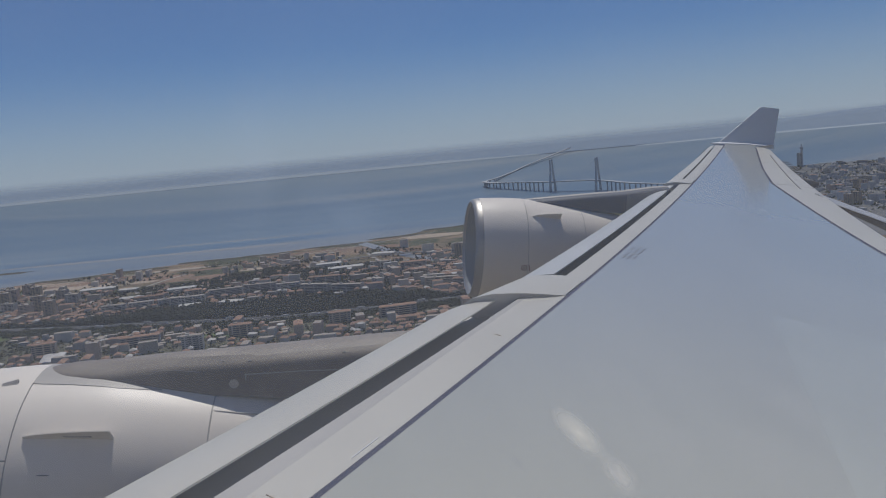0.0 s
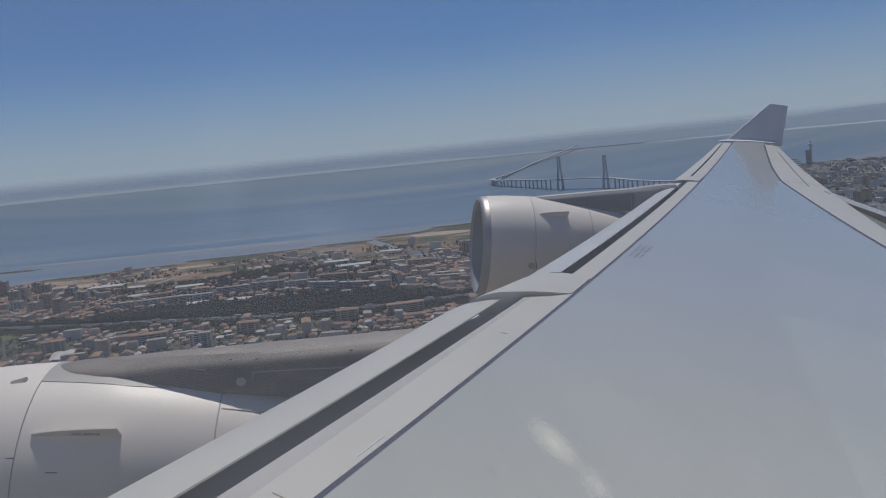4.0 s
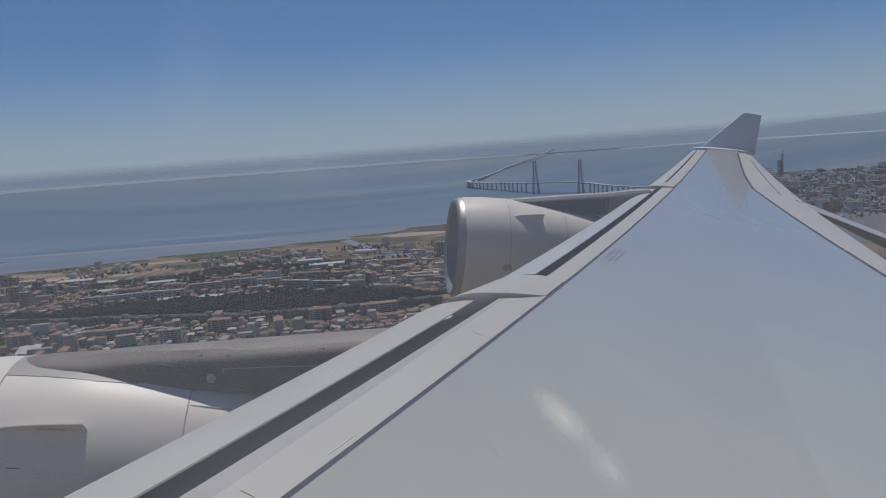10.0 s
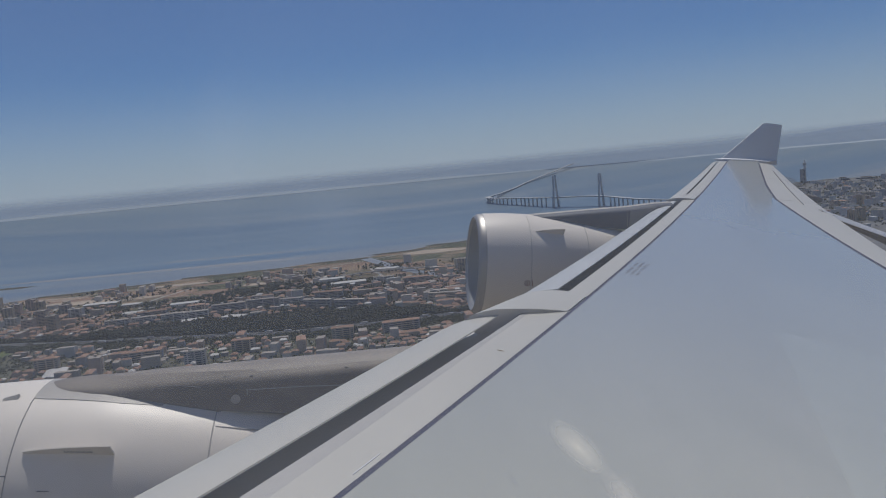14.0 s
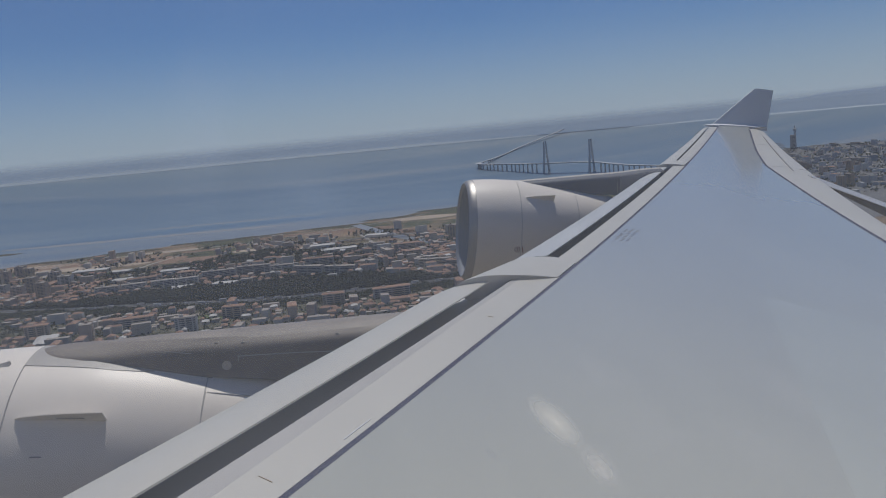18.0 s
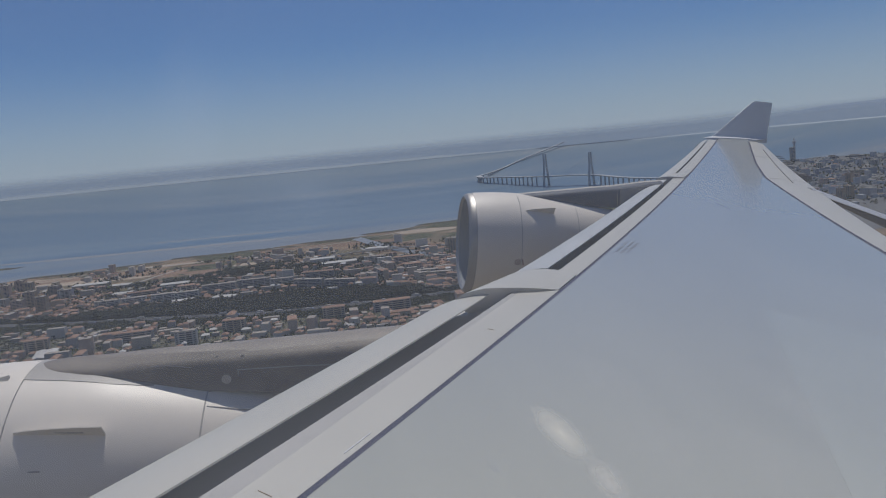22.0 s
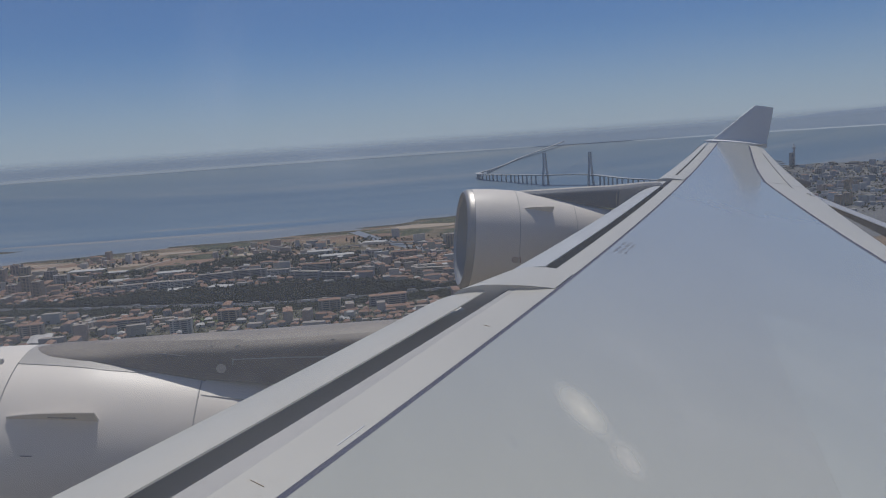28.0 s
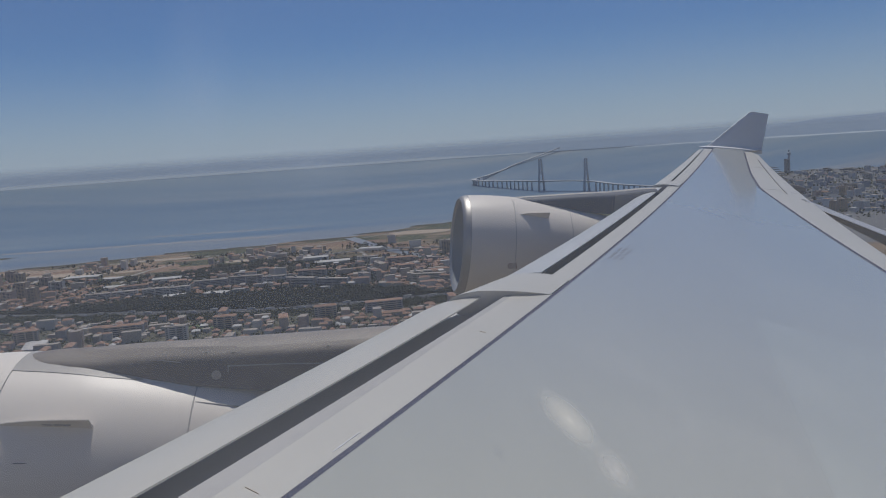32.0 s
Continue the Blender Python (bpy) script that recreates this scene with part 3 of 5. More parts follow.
def ground_material():
    m = bpy.data.materials.new("land_cover")
    m.use_nodes = True
    n, l = m.node_tree.nodes, m.node_tree.links
    p = n["Principled BSDF"]
    p.inputs["Roughness"].default_value, p.inputs["Specular IOR Level"].default_value = 0.95, 0.1
    tc = n.new("ShaderNodeTexCoord")

    def tex(kind, scale, **kw):
        t = n.new(kind)
        t.inputs["Scale"].default_value = scale
        for k, v in kw.items():
            t.inputs[k].default_value = v
        l.new(tc.outputs["Object"], t.inputs["Vector"])
        return t

    def ramp(src, stops):
        r = n.new("ShaderNodeValToRGB")
        while len(r.color_ramp.elements) < len(stops):
            r.color_ramp.elements.new(0.5)
        for e, (pos, c) in zip(r.color_ramp.elements, stops):
            e.position, e.color = pos, (*c, 1)
        l.new(src, r.inputs["Fac"])
        return r.outputs["Color"]

    def mix(a, b, f):
        x = n.new("ShaderNodeMix")
        x.data_type = "RGBA"
        l.new(a, x.inputs["A"])
        l.new(b, x.inputs["B"])
        l.new(f, x.inputs["Factor"])
        return x.outputs["Result"]

    def step(src, a, b):
        r = n.new("ShaderNodeMapRange")
        r.inputs["From Min"].default_value, r.inputs["From Max"].default_value = a, b
        l.new(src, r.inputs["Value"])
        return r.outputs["Result"]

    cells = tex("ShaderNodeTexVoronoi", 1 / 120.0)
    parcels = ramp(cells.outputs["Color"], [(0.0, (0.085, 0.08, 0.05)), (0.3, (0.17, 0.125, 0.085)), (0.55, (0.25, 0.175, 0.12)), (0.8, (0.12, 0.10, 0.065)), (1.0, (0.28, 0.21, 0.15))])
    broad = tex("ShaderNodeTexNoise", 1 / 220.0, Detail=7.0)
    scrub = ramp(tex("ShaderNodeTexNoise", 1 / 14.0, Detail=8.0).outputs["Fac"], [(0.35, (0.035, 0.045, 0.026)), (0.6, (0.075, 0.08, 0.045)), (0.75, (0.17, 0.14, 0.09))])
    c = mix(parcels, scrub, step(broad.outputs["Fac"], 0.47, 0.56))
    grit = tex("ShaderNodeTexNoise", 1 / 5.0, Detail=6.0)
    pale = n.new("ShaderNodeRGB")
    pale.outputs[0].default_value = (0.25, 0.205, 0.16, 1)
    c = mix(c, pale.outputs[0], step(grit.outputs["Fac"], 0.60, 0.78))
    l.new(c, p.inputs["Base Color"])
    return m


def water_material():
    m = bpy.data.materials.new("estuary_water")
    m.use_nodes = True
    n, l = m.node_tree.nodes, m.node_tree.links
    p = n["Principled BSDF"]
    p.inputs["Roughness"].default_value, p.inputs["IOR"].default_value = 0.36, 1.33
    tc, mp = n.new("ShaderNodeTexCoord"), n.new("ShaderNodeMapping")
    mp.inputs["Scale"].default_value = (3.4, 0.26, 1)
    mp.inputs["Rotation"].default_value = (0, 0, radians(-9))
    l.new(tc.outputs["Object"], mp.inputs["Vector"])
    big, small, wave = (n.new("ShaderNodeTexNoise") for _ in range(3))
    for t, s, d in ((big, 1 / 900.0, 6), (small, 1 / 160.0, 5), (wave, 1 / 9.0, 4)):
        t.inputs["Scale"].default_value, t.inputs["Detail"].default_value = s, d
    l.new(mp.outputs["Vector"], big.inputs["Vector"])
    l.new(mp.outputs["Vector"], small.inputs["Vector"])
    l.new(tc.outputs["Object"], wave.inputs["Vector"])
    add = n.new("ShaderNodeMath")
    add.operation = "MULTIPLY_ADD"
    add.inputs[1].default_value = 0.35
    l.new(small.outputs["Fac"], add.inputs[0])
    l.new(big.outputs["Fac"], add.inputs[2])
    r = n.new("ShaderNodeValToRGB")
    for _ in range(2):
        r.color_ramp.elements.new(0.5)
    for e, (pos, c) in zip(r.color_ramp.elements, ((0.44, (0.068, 0.128, 0.205)), (0.62, (0.092, 0.158, 0.228)), (0.78, (0.128, 0.188, 0.242)), (0.90, (0.195, 0.225, 0.25)))):
        e.position, e.color = pos, (*c, 1)
    l.new(add.outputs[0], r.inputs["Fac"])
    # turbid shallows along the shore
    sep, off, band, shal = n.new("ShaderNodeSeparateXYZ"), n.new("ShaderNodeMath"), n.new("ShaderNodeMapRange"), n.new("ShaderNodeMix")
    l.new(tc.outputs["Object"], sep.inputs[0])
    off.operation = "MULTIPLY_ADD"
    off.inputs[1].default_value = 0.21
    l.new(sep.outputs["Y"], off.inputs[0])
    l.new(sep.outputs["X"], off.inputs[2])
    wob = n.new("ShaderNodeMath")
    wob.operation = "MULTIPLY_ADD"
    wob.inputs[1].default_value = -1300.0
    l.new(big.outputs["Fac"], wob.inputs[0])
    l.new(off.outputs[0], wob.inputs[2])
    band.inputs["From Min"].default_value, band.inputs["From Max"].default_value = 1850.0, 2450.0
    band.inputs["To Min"].default_value, band.inputs["To Max"].default_value = 0.75, 0.0
    l.new(wob.outputs[0], band.inputs["Value"])
    shal.data_type = "RGBA"
    shal.inputs["B"].default_value = (0.215, 0.21, 0.205, 1)
    l.new(r.outputs["Color"], shal.inputs["A"])
    l.new(band.outputs["Result"], shal.inputs["Factor"])
    l.new(shal.outputs["Result"], p.inputs["Base Color"])
    b = n.new("ShaderNodeBump")
    b.inputs["Strength"].default_value, b.inputs["Distance"].default_value = 0.06, 1.0
    l.new(wave.outputs["Fac"], b.inputs["Height"])
    l.new(b.outputs["Normal"], p.inputs["Normal"])
    return m


LAND, WATER = ground_material(), water_material()

# water: one round sheet to the horizon
bm = bmesh.new()
radii = [0, 600, 1200, 1800, 2400, 3000] + list(range(3300, 4851, 110)) + [4880]
hub = bm.verts.new((0, 0, 0))
prev = None
for r in radii[1:]:
    ring = [bm.verts.new((r * math.cos(2 * math.pi * k / 120), r * math.sin(2 * math.pi * k / 120), bowl(r, 0))) for k in range(120)]
    for k in range(120):
        j = (k + 1) % 120
        bm.faces.new((hub, ring[k], ring[j]) if prev is None else (prev[k], ring[k], ring[j], prev[j]))
    prev = ring
water = tagged(new("water", mesh("water", bm, WATER)), "calm steel-blue estuary water with pale streaks", "water", "", "structure")

# land: a sheet from the shore inland
bm = bmesh.new()
rows = []
ylist = [-4850 + 48.5 * k for k in range(201)]
for y in ylist:
    c = coast(y)
    xmin = -math.sqrt(max(0, 4880 ** 2 - y * y))
    c = min(c, math.sqrt(max(0, 4880 ** 2 - y * y)) - 1)
    row = []
    for k in range(61):
        s = 1 - (1 - k / 60) ** 2.2
        x = lerp(c, xmin, 1 - s) if c > xmin else c
        row.append(bm.verts.new((x, y, terrain(x, y))))
    rows.append(row)
for a, b in zip(rows, rows[1:]):
    for k in range(60):
        bm.faces.new((a[k], a[k + 1], b[k + 1], b[k]))
ground = tagged(new("ground", mesh("ground", bm, LAND)), "dry brown and green coastal plain", "ground", "", "structure")

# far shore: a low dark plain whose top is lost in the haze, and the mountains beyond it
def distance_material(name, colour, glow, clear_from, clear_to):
    """Far land, haze put in as glow; it thins out between two heights."""
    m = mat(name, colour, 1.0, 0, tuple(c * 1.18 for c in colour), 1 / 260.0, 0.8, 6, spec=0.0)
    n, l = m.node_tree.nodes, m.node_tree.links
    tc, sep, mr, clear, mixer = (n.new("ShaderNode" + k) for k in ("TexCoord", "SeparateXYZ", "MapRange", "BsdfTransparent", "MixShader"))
    # the land glows in a haze tint, which replaces light it would not catch
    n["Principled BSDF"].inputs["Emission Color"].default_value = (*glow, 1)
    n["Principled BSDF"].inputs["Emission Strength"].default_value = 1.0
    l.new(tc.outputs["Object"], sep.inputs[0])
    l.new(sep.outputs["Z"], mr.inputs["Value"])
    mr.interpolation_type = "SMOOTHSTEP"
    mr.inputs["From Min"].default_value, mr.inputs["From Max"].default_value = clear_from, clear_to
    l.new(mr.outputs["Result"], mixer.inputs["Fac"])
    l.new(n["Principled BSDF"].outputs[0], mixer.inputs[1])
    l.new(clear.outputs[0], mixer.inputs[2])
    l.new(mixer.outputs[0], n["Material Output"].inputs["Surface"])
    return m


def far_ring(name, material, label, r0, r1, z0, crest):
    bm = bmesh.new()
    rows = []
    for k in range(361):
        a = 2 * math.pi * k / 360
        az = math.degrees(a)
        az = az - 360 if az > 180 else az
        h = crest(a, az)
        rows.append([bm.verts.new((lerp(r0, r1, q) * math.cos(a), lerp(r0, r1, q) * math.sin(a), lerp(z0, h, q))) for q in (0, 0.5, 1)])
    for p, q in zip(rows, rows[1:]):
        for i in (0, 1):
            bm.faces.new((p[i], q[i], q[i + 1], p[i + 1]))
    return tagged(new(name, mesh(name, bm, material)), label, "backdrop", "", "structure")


def mountains(a, az):
    return 240 + 6 * noise.noise(Vector((math.cos(a) * 30, math.sin(a) * 30, 2))) + 62 * math.exp(-((az + 38.5) / 5.0) ** 2) + 28 * math.exp(-((az + 32) / 2.6) ** 2)


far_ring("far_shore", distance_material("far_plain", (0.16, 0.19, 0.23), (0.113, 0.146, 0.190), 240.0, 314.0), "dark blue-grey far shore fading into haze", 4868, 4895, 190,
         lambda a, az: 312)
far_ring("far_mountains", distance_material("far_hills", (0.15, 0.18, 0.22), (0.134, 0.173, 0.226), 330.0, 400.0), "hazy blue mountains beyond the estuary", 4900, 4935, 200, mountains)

# pale flats below the far shore, lightened by a glow of their own
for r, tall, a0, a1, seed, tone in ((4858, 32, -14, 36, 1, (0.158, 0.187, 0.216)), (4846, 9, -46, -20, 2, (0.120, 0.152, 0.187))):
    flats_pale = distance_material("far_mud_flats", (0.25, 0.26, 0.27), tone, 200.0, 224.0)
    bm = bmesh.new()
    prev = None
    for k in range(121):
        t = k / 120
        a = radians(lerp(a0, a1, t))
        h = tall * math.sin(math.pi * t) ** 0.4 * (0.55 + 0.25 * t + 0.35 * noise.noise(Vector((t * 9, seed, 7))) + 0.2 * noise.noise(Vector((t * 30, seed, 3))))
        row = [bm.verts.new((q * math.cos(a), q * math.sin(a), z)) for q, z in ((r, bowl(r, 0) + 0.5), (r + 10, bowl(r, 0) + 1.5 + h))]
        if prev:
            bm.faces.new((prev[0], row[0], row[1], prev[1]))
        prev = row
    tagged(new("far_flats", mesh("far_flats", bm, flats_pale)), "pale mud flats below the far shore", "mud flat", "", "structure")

# ---- cover of the land ----
ASPHALT = mat("asphalt", (0.10, 0.10, 0.105), 0.9, 0, (0.14, 0.135, 0.13), 1 / 30.0, 0.7, 6, spec=0.2)
PAVED = mat("pale_paving", (0.34, 0.32, 0.29), 0.9, 0, (0.26, 0.24, 0.22), 1 / 25.0, 0.7, 6, spec=0.2)
EARTH = mat("bare_red_earth", (0.27, 0.175, 0.125), 1.0, 0, (0.18, 0.13, 0.095), 1 / 60.0, 0.8, 8, spec=0.1, vary=0.2)
DRY = mat("dry_grass", (0.19, 0.155, 0.105), 1.0, 0, (0.12, 0.11, 0.07), 1 / 50.0, 0.8, 8, spec=0.1, vary=0.2)
GRASS = mat("green_grass", (0.10, 0.125, 0.05), 1.0, 0, (0.07, 0.085, 0.04), 1 / 40.0, 0.7, 8, spec=0.1, vary=0.2)
SAND = mat("pale_sand", (0.40, 0.33, 0.26), 1.0, 0, (0.30, 0.24, 0.19), 1 / 60.0, 0.7, 8, spec=0.1)
MARSH = mat("marsh_green", (0.058, 0.055, 0.038), 1.0, 0, (0.095, 0.08, 0.058), 1 / 50.0, 0.8, 8, spec=0.1)
LEAF = mat("tree_leaves", (0.030, 0.036, 0.020), 0.9, 0, (0.055, 0.057, 0.03), 1 / 9.0, 0.8, 7, spec=0.15)
PINE = mat("pine_leaves", (0.018, 0.022, 0.015), 0.9, 0, (0.034, 0.035, 0.022), 1 / 9.0, 0.8, 7, spec=0.15)
BARK = mat("bark", (0.12, 0.09, 0.065), 0.9)
WALLS = [mat("wall_" + k, c, 0.85, 0, tuple(v * 0.8 for v in c), 1 / 6.0, 0.7, 5, spec=0.2, vary=0.12) for k, c in
         (("white", (0.62, 0.57, 0.50)), ("cream", (0.53, 0.44, 0.34)), ("pink", (0.48, 0.37, 0.295)), ("grey", (0.37, 0.35, 0.33)), ("ochre", (0.45, 0.34, 0.235)))]
TILES = mat("terracotta_tiles", (0.31, 0.185, 0.13), 0.85, 0, (0.20, 0.135, 0.10), 1 / 4.0, 0.8, 5, spec=0.2, vary=0.28)
FLAT = mat("flat_roof_gravel", (0.33, 0.29, 0.25), 0.9, 0, (0.23, 0.20, 0.175), 1 / 6.0, 0.7, 5, spec=0.2, vary=0.2)
SHEET = mat("pale_sheet_roof", (0.44, 0.42, 0.395), 0.6, 0, (0.33, 0.315, 0.30), 1 / 10.0, 0.7, 5, vary=0.15)
PANE = mat("dark_glazing", (0.06, 0.07, 0.085), 0.25, 0, (0.10, 0.10, 0.11), 1 / 3.0, 0.7, 4)
CONCRETE = mat("bridge_concrete", (0.46, 0.47, 0.49), 0.85, 0, (0.37, 0.38, 0.40), 1 / 12.0, 0.7, 5, spec=0.2)
CAR = mat("car_paint", (0.50, 0.50, 0.52), 0.35, 0, (0.45, 0.45, 0.47), 1.0, 0.4, 4, vary=0.6)
RUBBER = mat("tyre", (0.03, 0.03, 0.03), 0.8)
rng = random.Random(7)


def blob(cx, cy, rx, ry, turn, lift, n=28, rough=0.22, seed=0):
    """A patch of ground with an uneven outline, draped over the terrain."""
    bm = bmesh.new()
    c, s = math.cos(turn), math.sin(turn)
    rings = []
    for f in (0.02, 0.34, 0.67, 1.0):
        ring = []
        for k in range(n):
            a = 2 * math.pi * k / n
            w = f * (1 + rough * noise.noise(Vector((math.cos(a) * 1.7 + seed * 3.1, math.sin(a) * 1.7, seed))))
            m = max(abs(math.cos(a)), abs(math.sin(a)))
            w /= 0.55 + 0.45 * m
            u, v = rx * w * math.cos(a) * 0.8, ry * w * math.sin(a) * 0.8
            x, y = cx + u * c - v * s, cy + u * s + v * c
            ring.append(bm.verts.new((x, y, terrain(x, y) + lift)))
        rings.append(ring)
    for a, b in zip(rings, rings[1:]):
        for k in range(n):
            j = (k + 1) % n
            bm.faces.new((a[k], a[j], b[j], b[k]))
    bm.faces.new(rings[0])
    return bm


def patch(name, material, label, *args, **kw):
    ob = new(name, mesh(name, blob(*args, **kw), material))
    return tagged(ob, label, name.split("_")[-1], "", "structure")


def ribbon(name, pts, width, material, label, lift=0.5):
    """A road along a smooth line of (x, y) points."""
    bm = bmesh.new()
    fine = []
    for i in range(len(pts) - 1):
        p0, p1, p2, p3 = (pts[max(0, min(len(pts) - 1, i + d))] for d in (-1, 0, 1, 2))
        for k in range(10):
            t = k / 10
            fine.append(tuple(0.5 * (2 * b + (c - a) * t + (2 * a - 5 * b + 4 * c - d) * t * t + (3 * b - a - 3 * c + d) * t ** 3) for a, b, c, d in zip(p0, p1, p2, p3)))
    fine.append(pts[-1])
    prev = None
    for i, (x, y) in enumerate(fine):
        xa, ya = fine[max(0, i - 1)]
        xb, yb = fine[min(len(fine) - 1, i + 1)]
        d = Vector((xb - xa, yb - ya)).normalized()
        e = Vector((-d.y, d.x)) * width / 2
        pair = [bm.verts.new((x + s * e.x, y + s * e.y, terrain(x, y) + lift)) for s in (-1, 1)]
        if prev:
            bm.faces.new((prev[0], prev[1], pair[1], pair[0]))
        prev = pair
    ob = tagged(new(name, mesh(name, bm, material)), label, "road", "", "structure")
    return ob, fine


# fields, bare earth and sand near the shore
CITY_GROUND = mat("city_streets_and_yards", (0.135, 0.12, 0.092), 0.95, 0, (0.05, 0.062, 0.036), 1 / 40.0, 0.9, 8, spec=0.1)
MWP = [(1420, -900), (1355, -500), (1335, -300), (1335, -117), (1352, 57), (1390, 215), (1455, 402), (1525, 610), (1610, 830), (1750, 1150)]


def road_x(y):
    return table([(b, a) for a, b in MWP], y)


def wood_top(y):
    """The upper edge of the wood above the motorway."""
    full = table([(-900, 1500), (-144, 1492), (-27, 1494), (105, 1528), (184, 1540), (248, 1535), (345, 1560), (473, 1575), (564, 1612), (640, 1600), (760, 1625), (1150, 1800)], y)
    thin = min(1, max(0, (y + 160) / 120)) * min(1, max(0, (520 - y) / 160))
    return lerp(road_x(y) + 26, full, thin)


def between(name, material, label, lo, hi, y0, y1, lift, category, step=20):
    """A strip of ground between two lines, with uneven edges."""
    bm = bmesh.new()
    prev = None
    for k in range(int((y1 - y0) / step) + 1):
        y = y0 + step * k
        a, b = lo(y) + 8 * noise.noise(Vector((y / 40, 3, 0))), hi(y) + 9 * noise.noise(Vector((y / 35, 8, 0)))
        row = [bm.verts.new((lerp(a, b, q / 5), y, terrain(lerp(a, b, q / 5), y) + lift)) for q in range(6)]
        if prev:
            for q in range(5):
                bm.faces.new((prev[q], prev[q + 1], row[q + 1], row[q]))
        prev = row
    return tagged(new(name, mesh(name, bm, material)), label, category, "", "structure")


# Greyed ground; the distance haze is put into its colour.
FAR_CITY = mat("far_city_hazed_ground", (0.17, 0.17, 0.175), 0.95, 0, (0.10, 0.105, 0.105), 1 / 60.0, 0.9, 8, spec=0.1)
# Leaf litter tone, darkened in colour for the shade beneath the trees.
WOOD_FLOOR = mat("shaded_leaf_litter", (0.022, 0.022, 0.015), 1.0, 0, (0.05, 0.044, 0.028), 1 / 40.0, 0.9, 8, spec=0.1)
between("wood_floor", WOOD_FLOOR, "leaf-strewn ground under the wood, shade in its dark colour", lambda y: road_x(y) + 10, wood_top, -900, 1140, 1.2, "wood floor")
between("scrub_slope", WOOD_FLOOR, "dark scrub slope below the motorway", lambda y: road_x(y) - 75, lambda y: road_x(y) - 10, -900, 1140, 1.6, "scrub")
between("town_ground", CITY_GROUND, "grey streets and yards of the near town", lambda y: road_x(y) - 460, lambda y: road_x(y) - 72, -900, 1140, 1.55, "town ground")
between("city_ground", FAR_CITY, "grey streets and yards of the far city quarter", lambda y: 1500, lambda y: coast(y) - 2, -2900, -1000, 0.5, "city ground", 40)
between("earth_bank", EARTH, "bare reddish earth bank above the wood", wood_top, lambda y: wood_top(y) + 26 * max(0.1, min(1, (y - 380) / 150)), 380, 1140, 0.45, "earth bank")
k = 0
for cx, cy, rx, ry, m, name, label in (
        (2120, 640, 60, 190, SAND, "sand_lot", "pale levelled sand lot by the shore"), (2060, 390, 45, 120, EARTH, "earth_field", "bare reddish earth field"),
        (2240, 250, 40, 150, DRY, "dry_field", "dry yellow grass field"), (2150, 60, 60, 130, DRY, "dry_field", "dry yellow grass field"),
        (2010, 830, 60, 120, EARTH, "earth_field", "bare reddish earth field"), (2250, 870, 30, 160, SAND, "sand_strip", "pale sand strip along the shore"),
        (2330, -60, 60, 130, EARTH, "earth_field", "ochre bare ground near the shore"), (2300, 470, 28, 120, SAND, "sand_strip", "pale sand strip along the shore"),
        (2500, -250, 70, 120, SAND, "sand_lot", "pale bare lot by the water"), (2020, 170, 40, 90, EARTH, "earth_field", "bare reddish earth field"),
        (2200, 760, 50, 110, EARTH, "earth_field", "bare reddish earth field"), (2140, 480, 50, 100, EARTH, "earth_field", "bare pinkish earth field"), (2290, 620, 26, 150, DRY, "dry_field", "dry grass strip"), (2180, -150, 60, 90, EARTH, "earth_field", "bare reddish earth field"), (2050, -20, 40, 80, DRY, "dry_field", "dry grass field"), (2380, 160, 40, 120, EARTH, "earth_field", "brown bare ground near the shore"), (2230, 380, 30, 70, EARTH, "earth_field", "bare reddish earth field"),
        (1440, 640, 40, 55, GRASS, "grass_field", "green park lawn"), (1640, 690, 32, 60, GRASS, "grass_field", "mown green field"), (1260, 215, 26, 40, GRASS, "grass_field", "green sports ground"), (1470, -110, 36, 50, GRASS, "grass_field", "green park lawn"),
        (1960, 540, 35, 90, GRASS, "grass_field", "mown green field"), (1700, 760, 40, 80, GRASS, "grass_field", "green park lawn"),
        (1490, 45, 26, 62, GRASS, "grass_field", "green slope below the flats"), (2240, 800, 42, 115, SAND, "sand_lot", "pale ribbed sand lot by the shore"), (1900, -120, 60, 70, DRY, "dry_field", "dry grass field"),
        (2100, 230, 35, 80, SAND, "sand_lot", "pale levelled sand lot"), (1880, 930, 50, 90, DRY, "dry_field", "dry grass field")):
    k += 1
    patch(name, m, label, cx, cy, rx, ry, rng.uniform(-0.12, 0.12) - 0.1, 0.25 + 0.02 * k + (1.6 if cx < 1480 else 0), seed=k)
for j in range(9):
    y = 1000 - 190 * j
    patch("shore_marsh", MARSH, "dark marsh along the shore", coast(y) - 28, y, 34, 120, -0.1, 0.9, seed=40 + j)


def flat_island(name, material, label, cx, cy, rx, ry, turn, z, seed):
    bm = bmesh.new()
    c, s = math.cos(turn), math.sin(turn)
    lowr, highr = [], []
    for q in range(60):
        a = 2 * math.pi * q / 60
        w = 1 + 0.4 * noise.noise(Vector((math.cos(a) * 2.5, math.sin(a) * 2.5, seed))) + 0.15 * noise.noise(Vector((math.cos(a) * 9, math.sin(a) * 9, seed)))
        for f, zz, lst in ((1.0, -0.3, lowr), (0.93, z, highr)):
            u, v = rx * w * f * math.cos(a), ry * w * f * math.sin(a)
            x, y = cx + u * c - v * s, cy + u * s + v * c
            lst.append(bm.verts.new((x, y, bowl(x, y) + zz)))
    for q in range(60):
        j = (q + 1) % 60
        bm.faces.new((lowr[q], lowr[j], highr[j], highr[q]))
    bm.faces.new(highr)
    return tagged(new(name, mesh(name, bm, material)), label, "island", "", "structure")


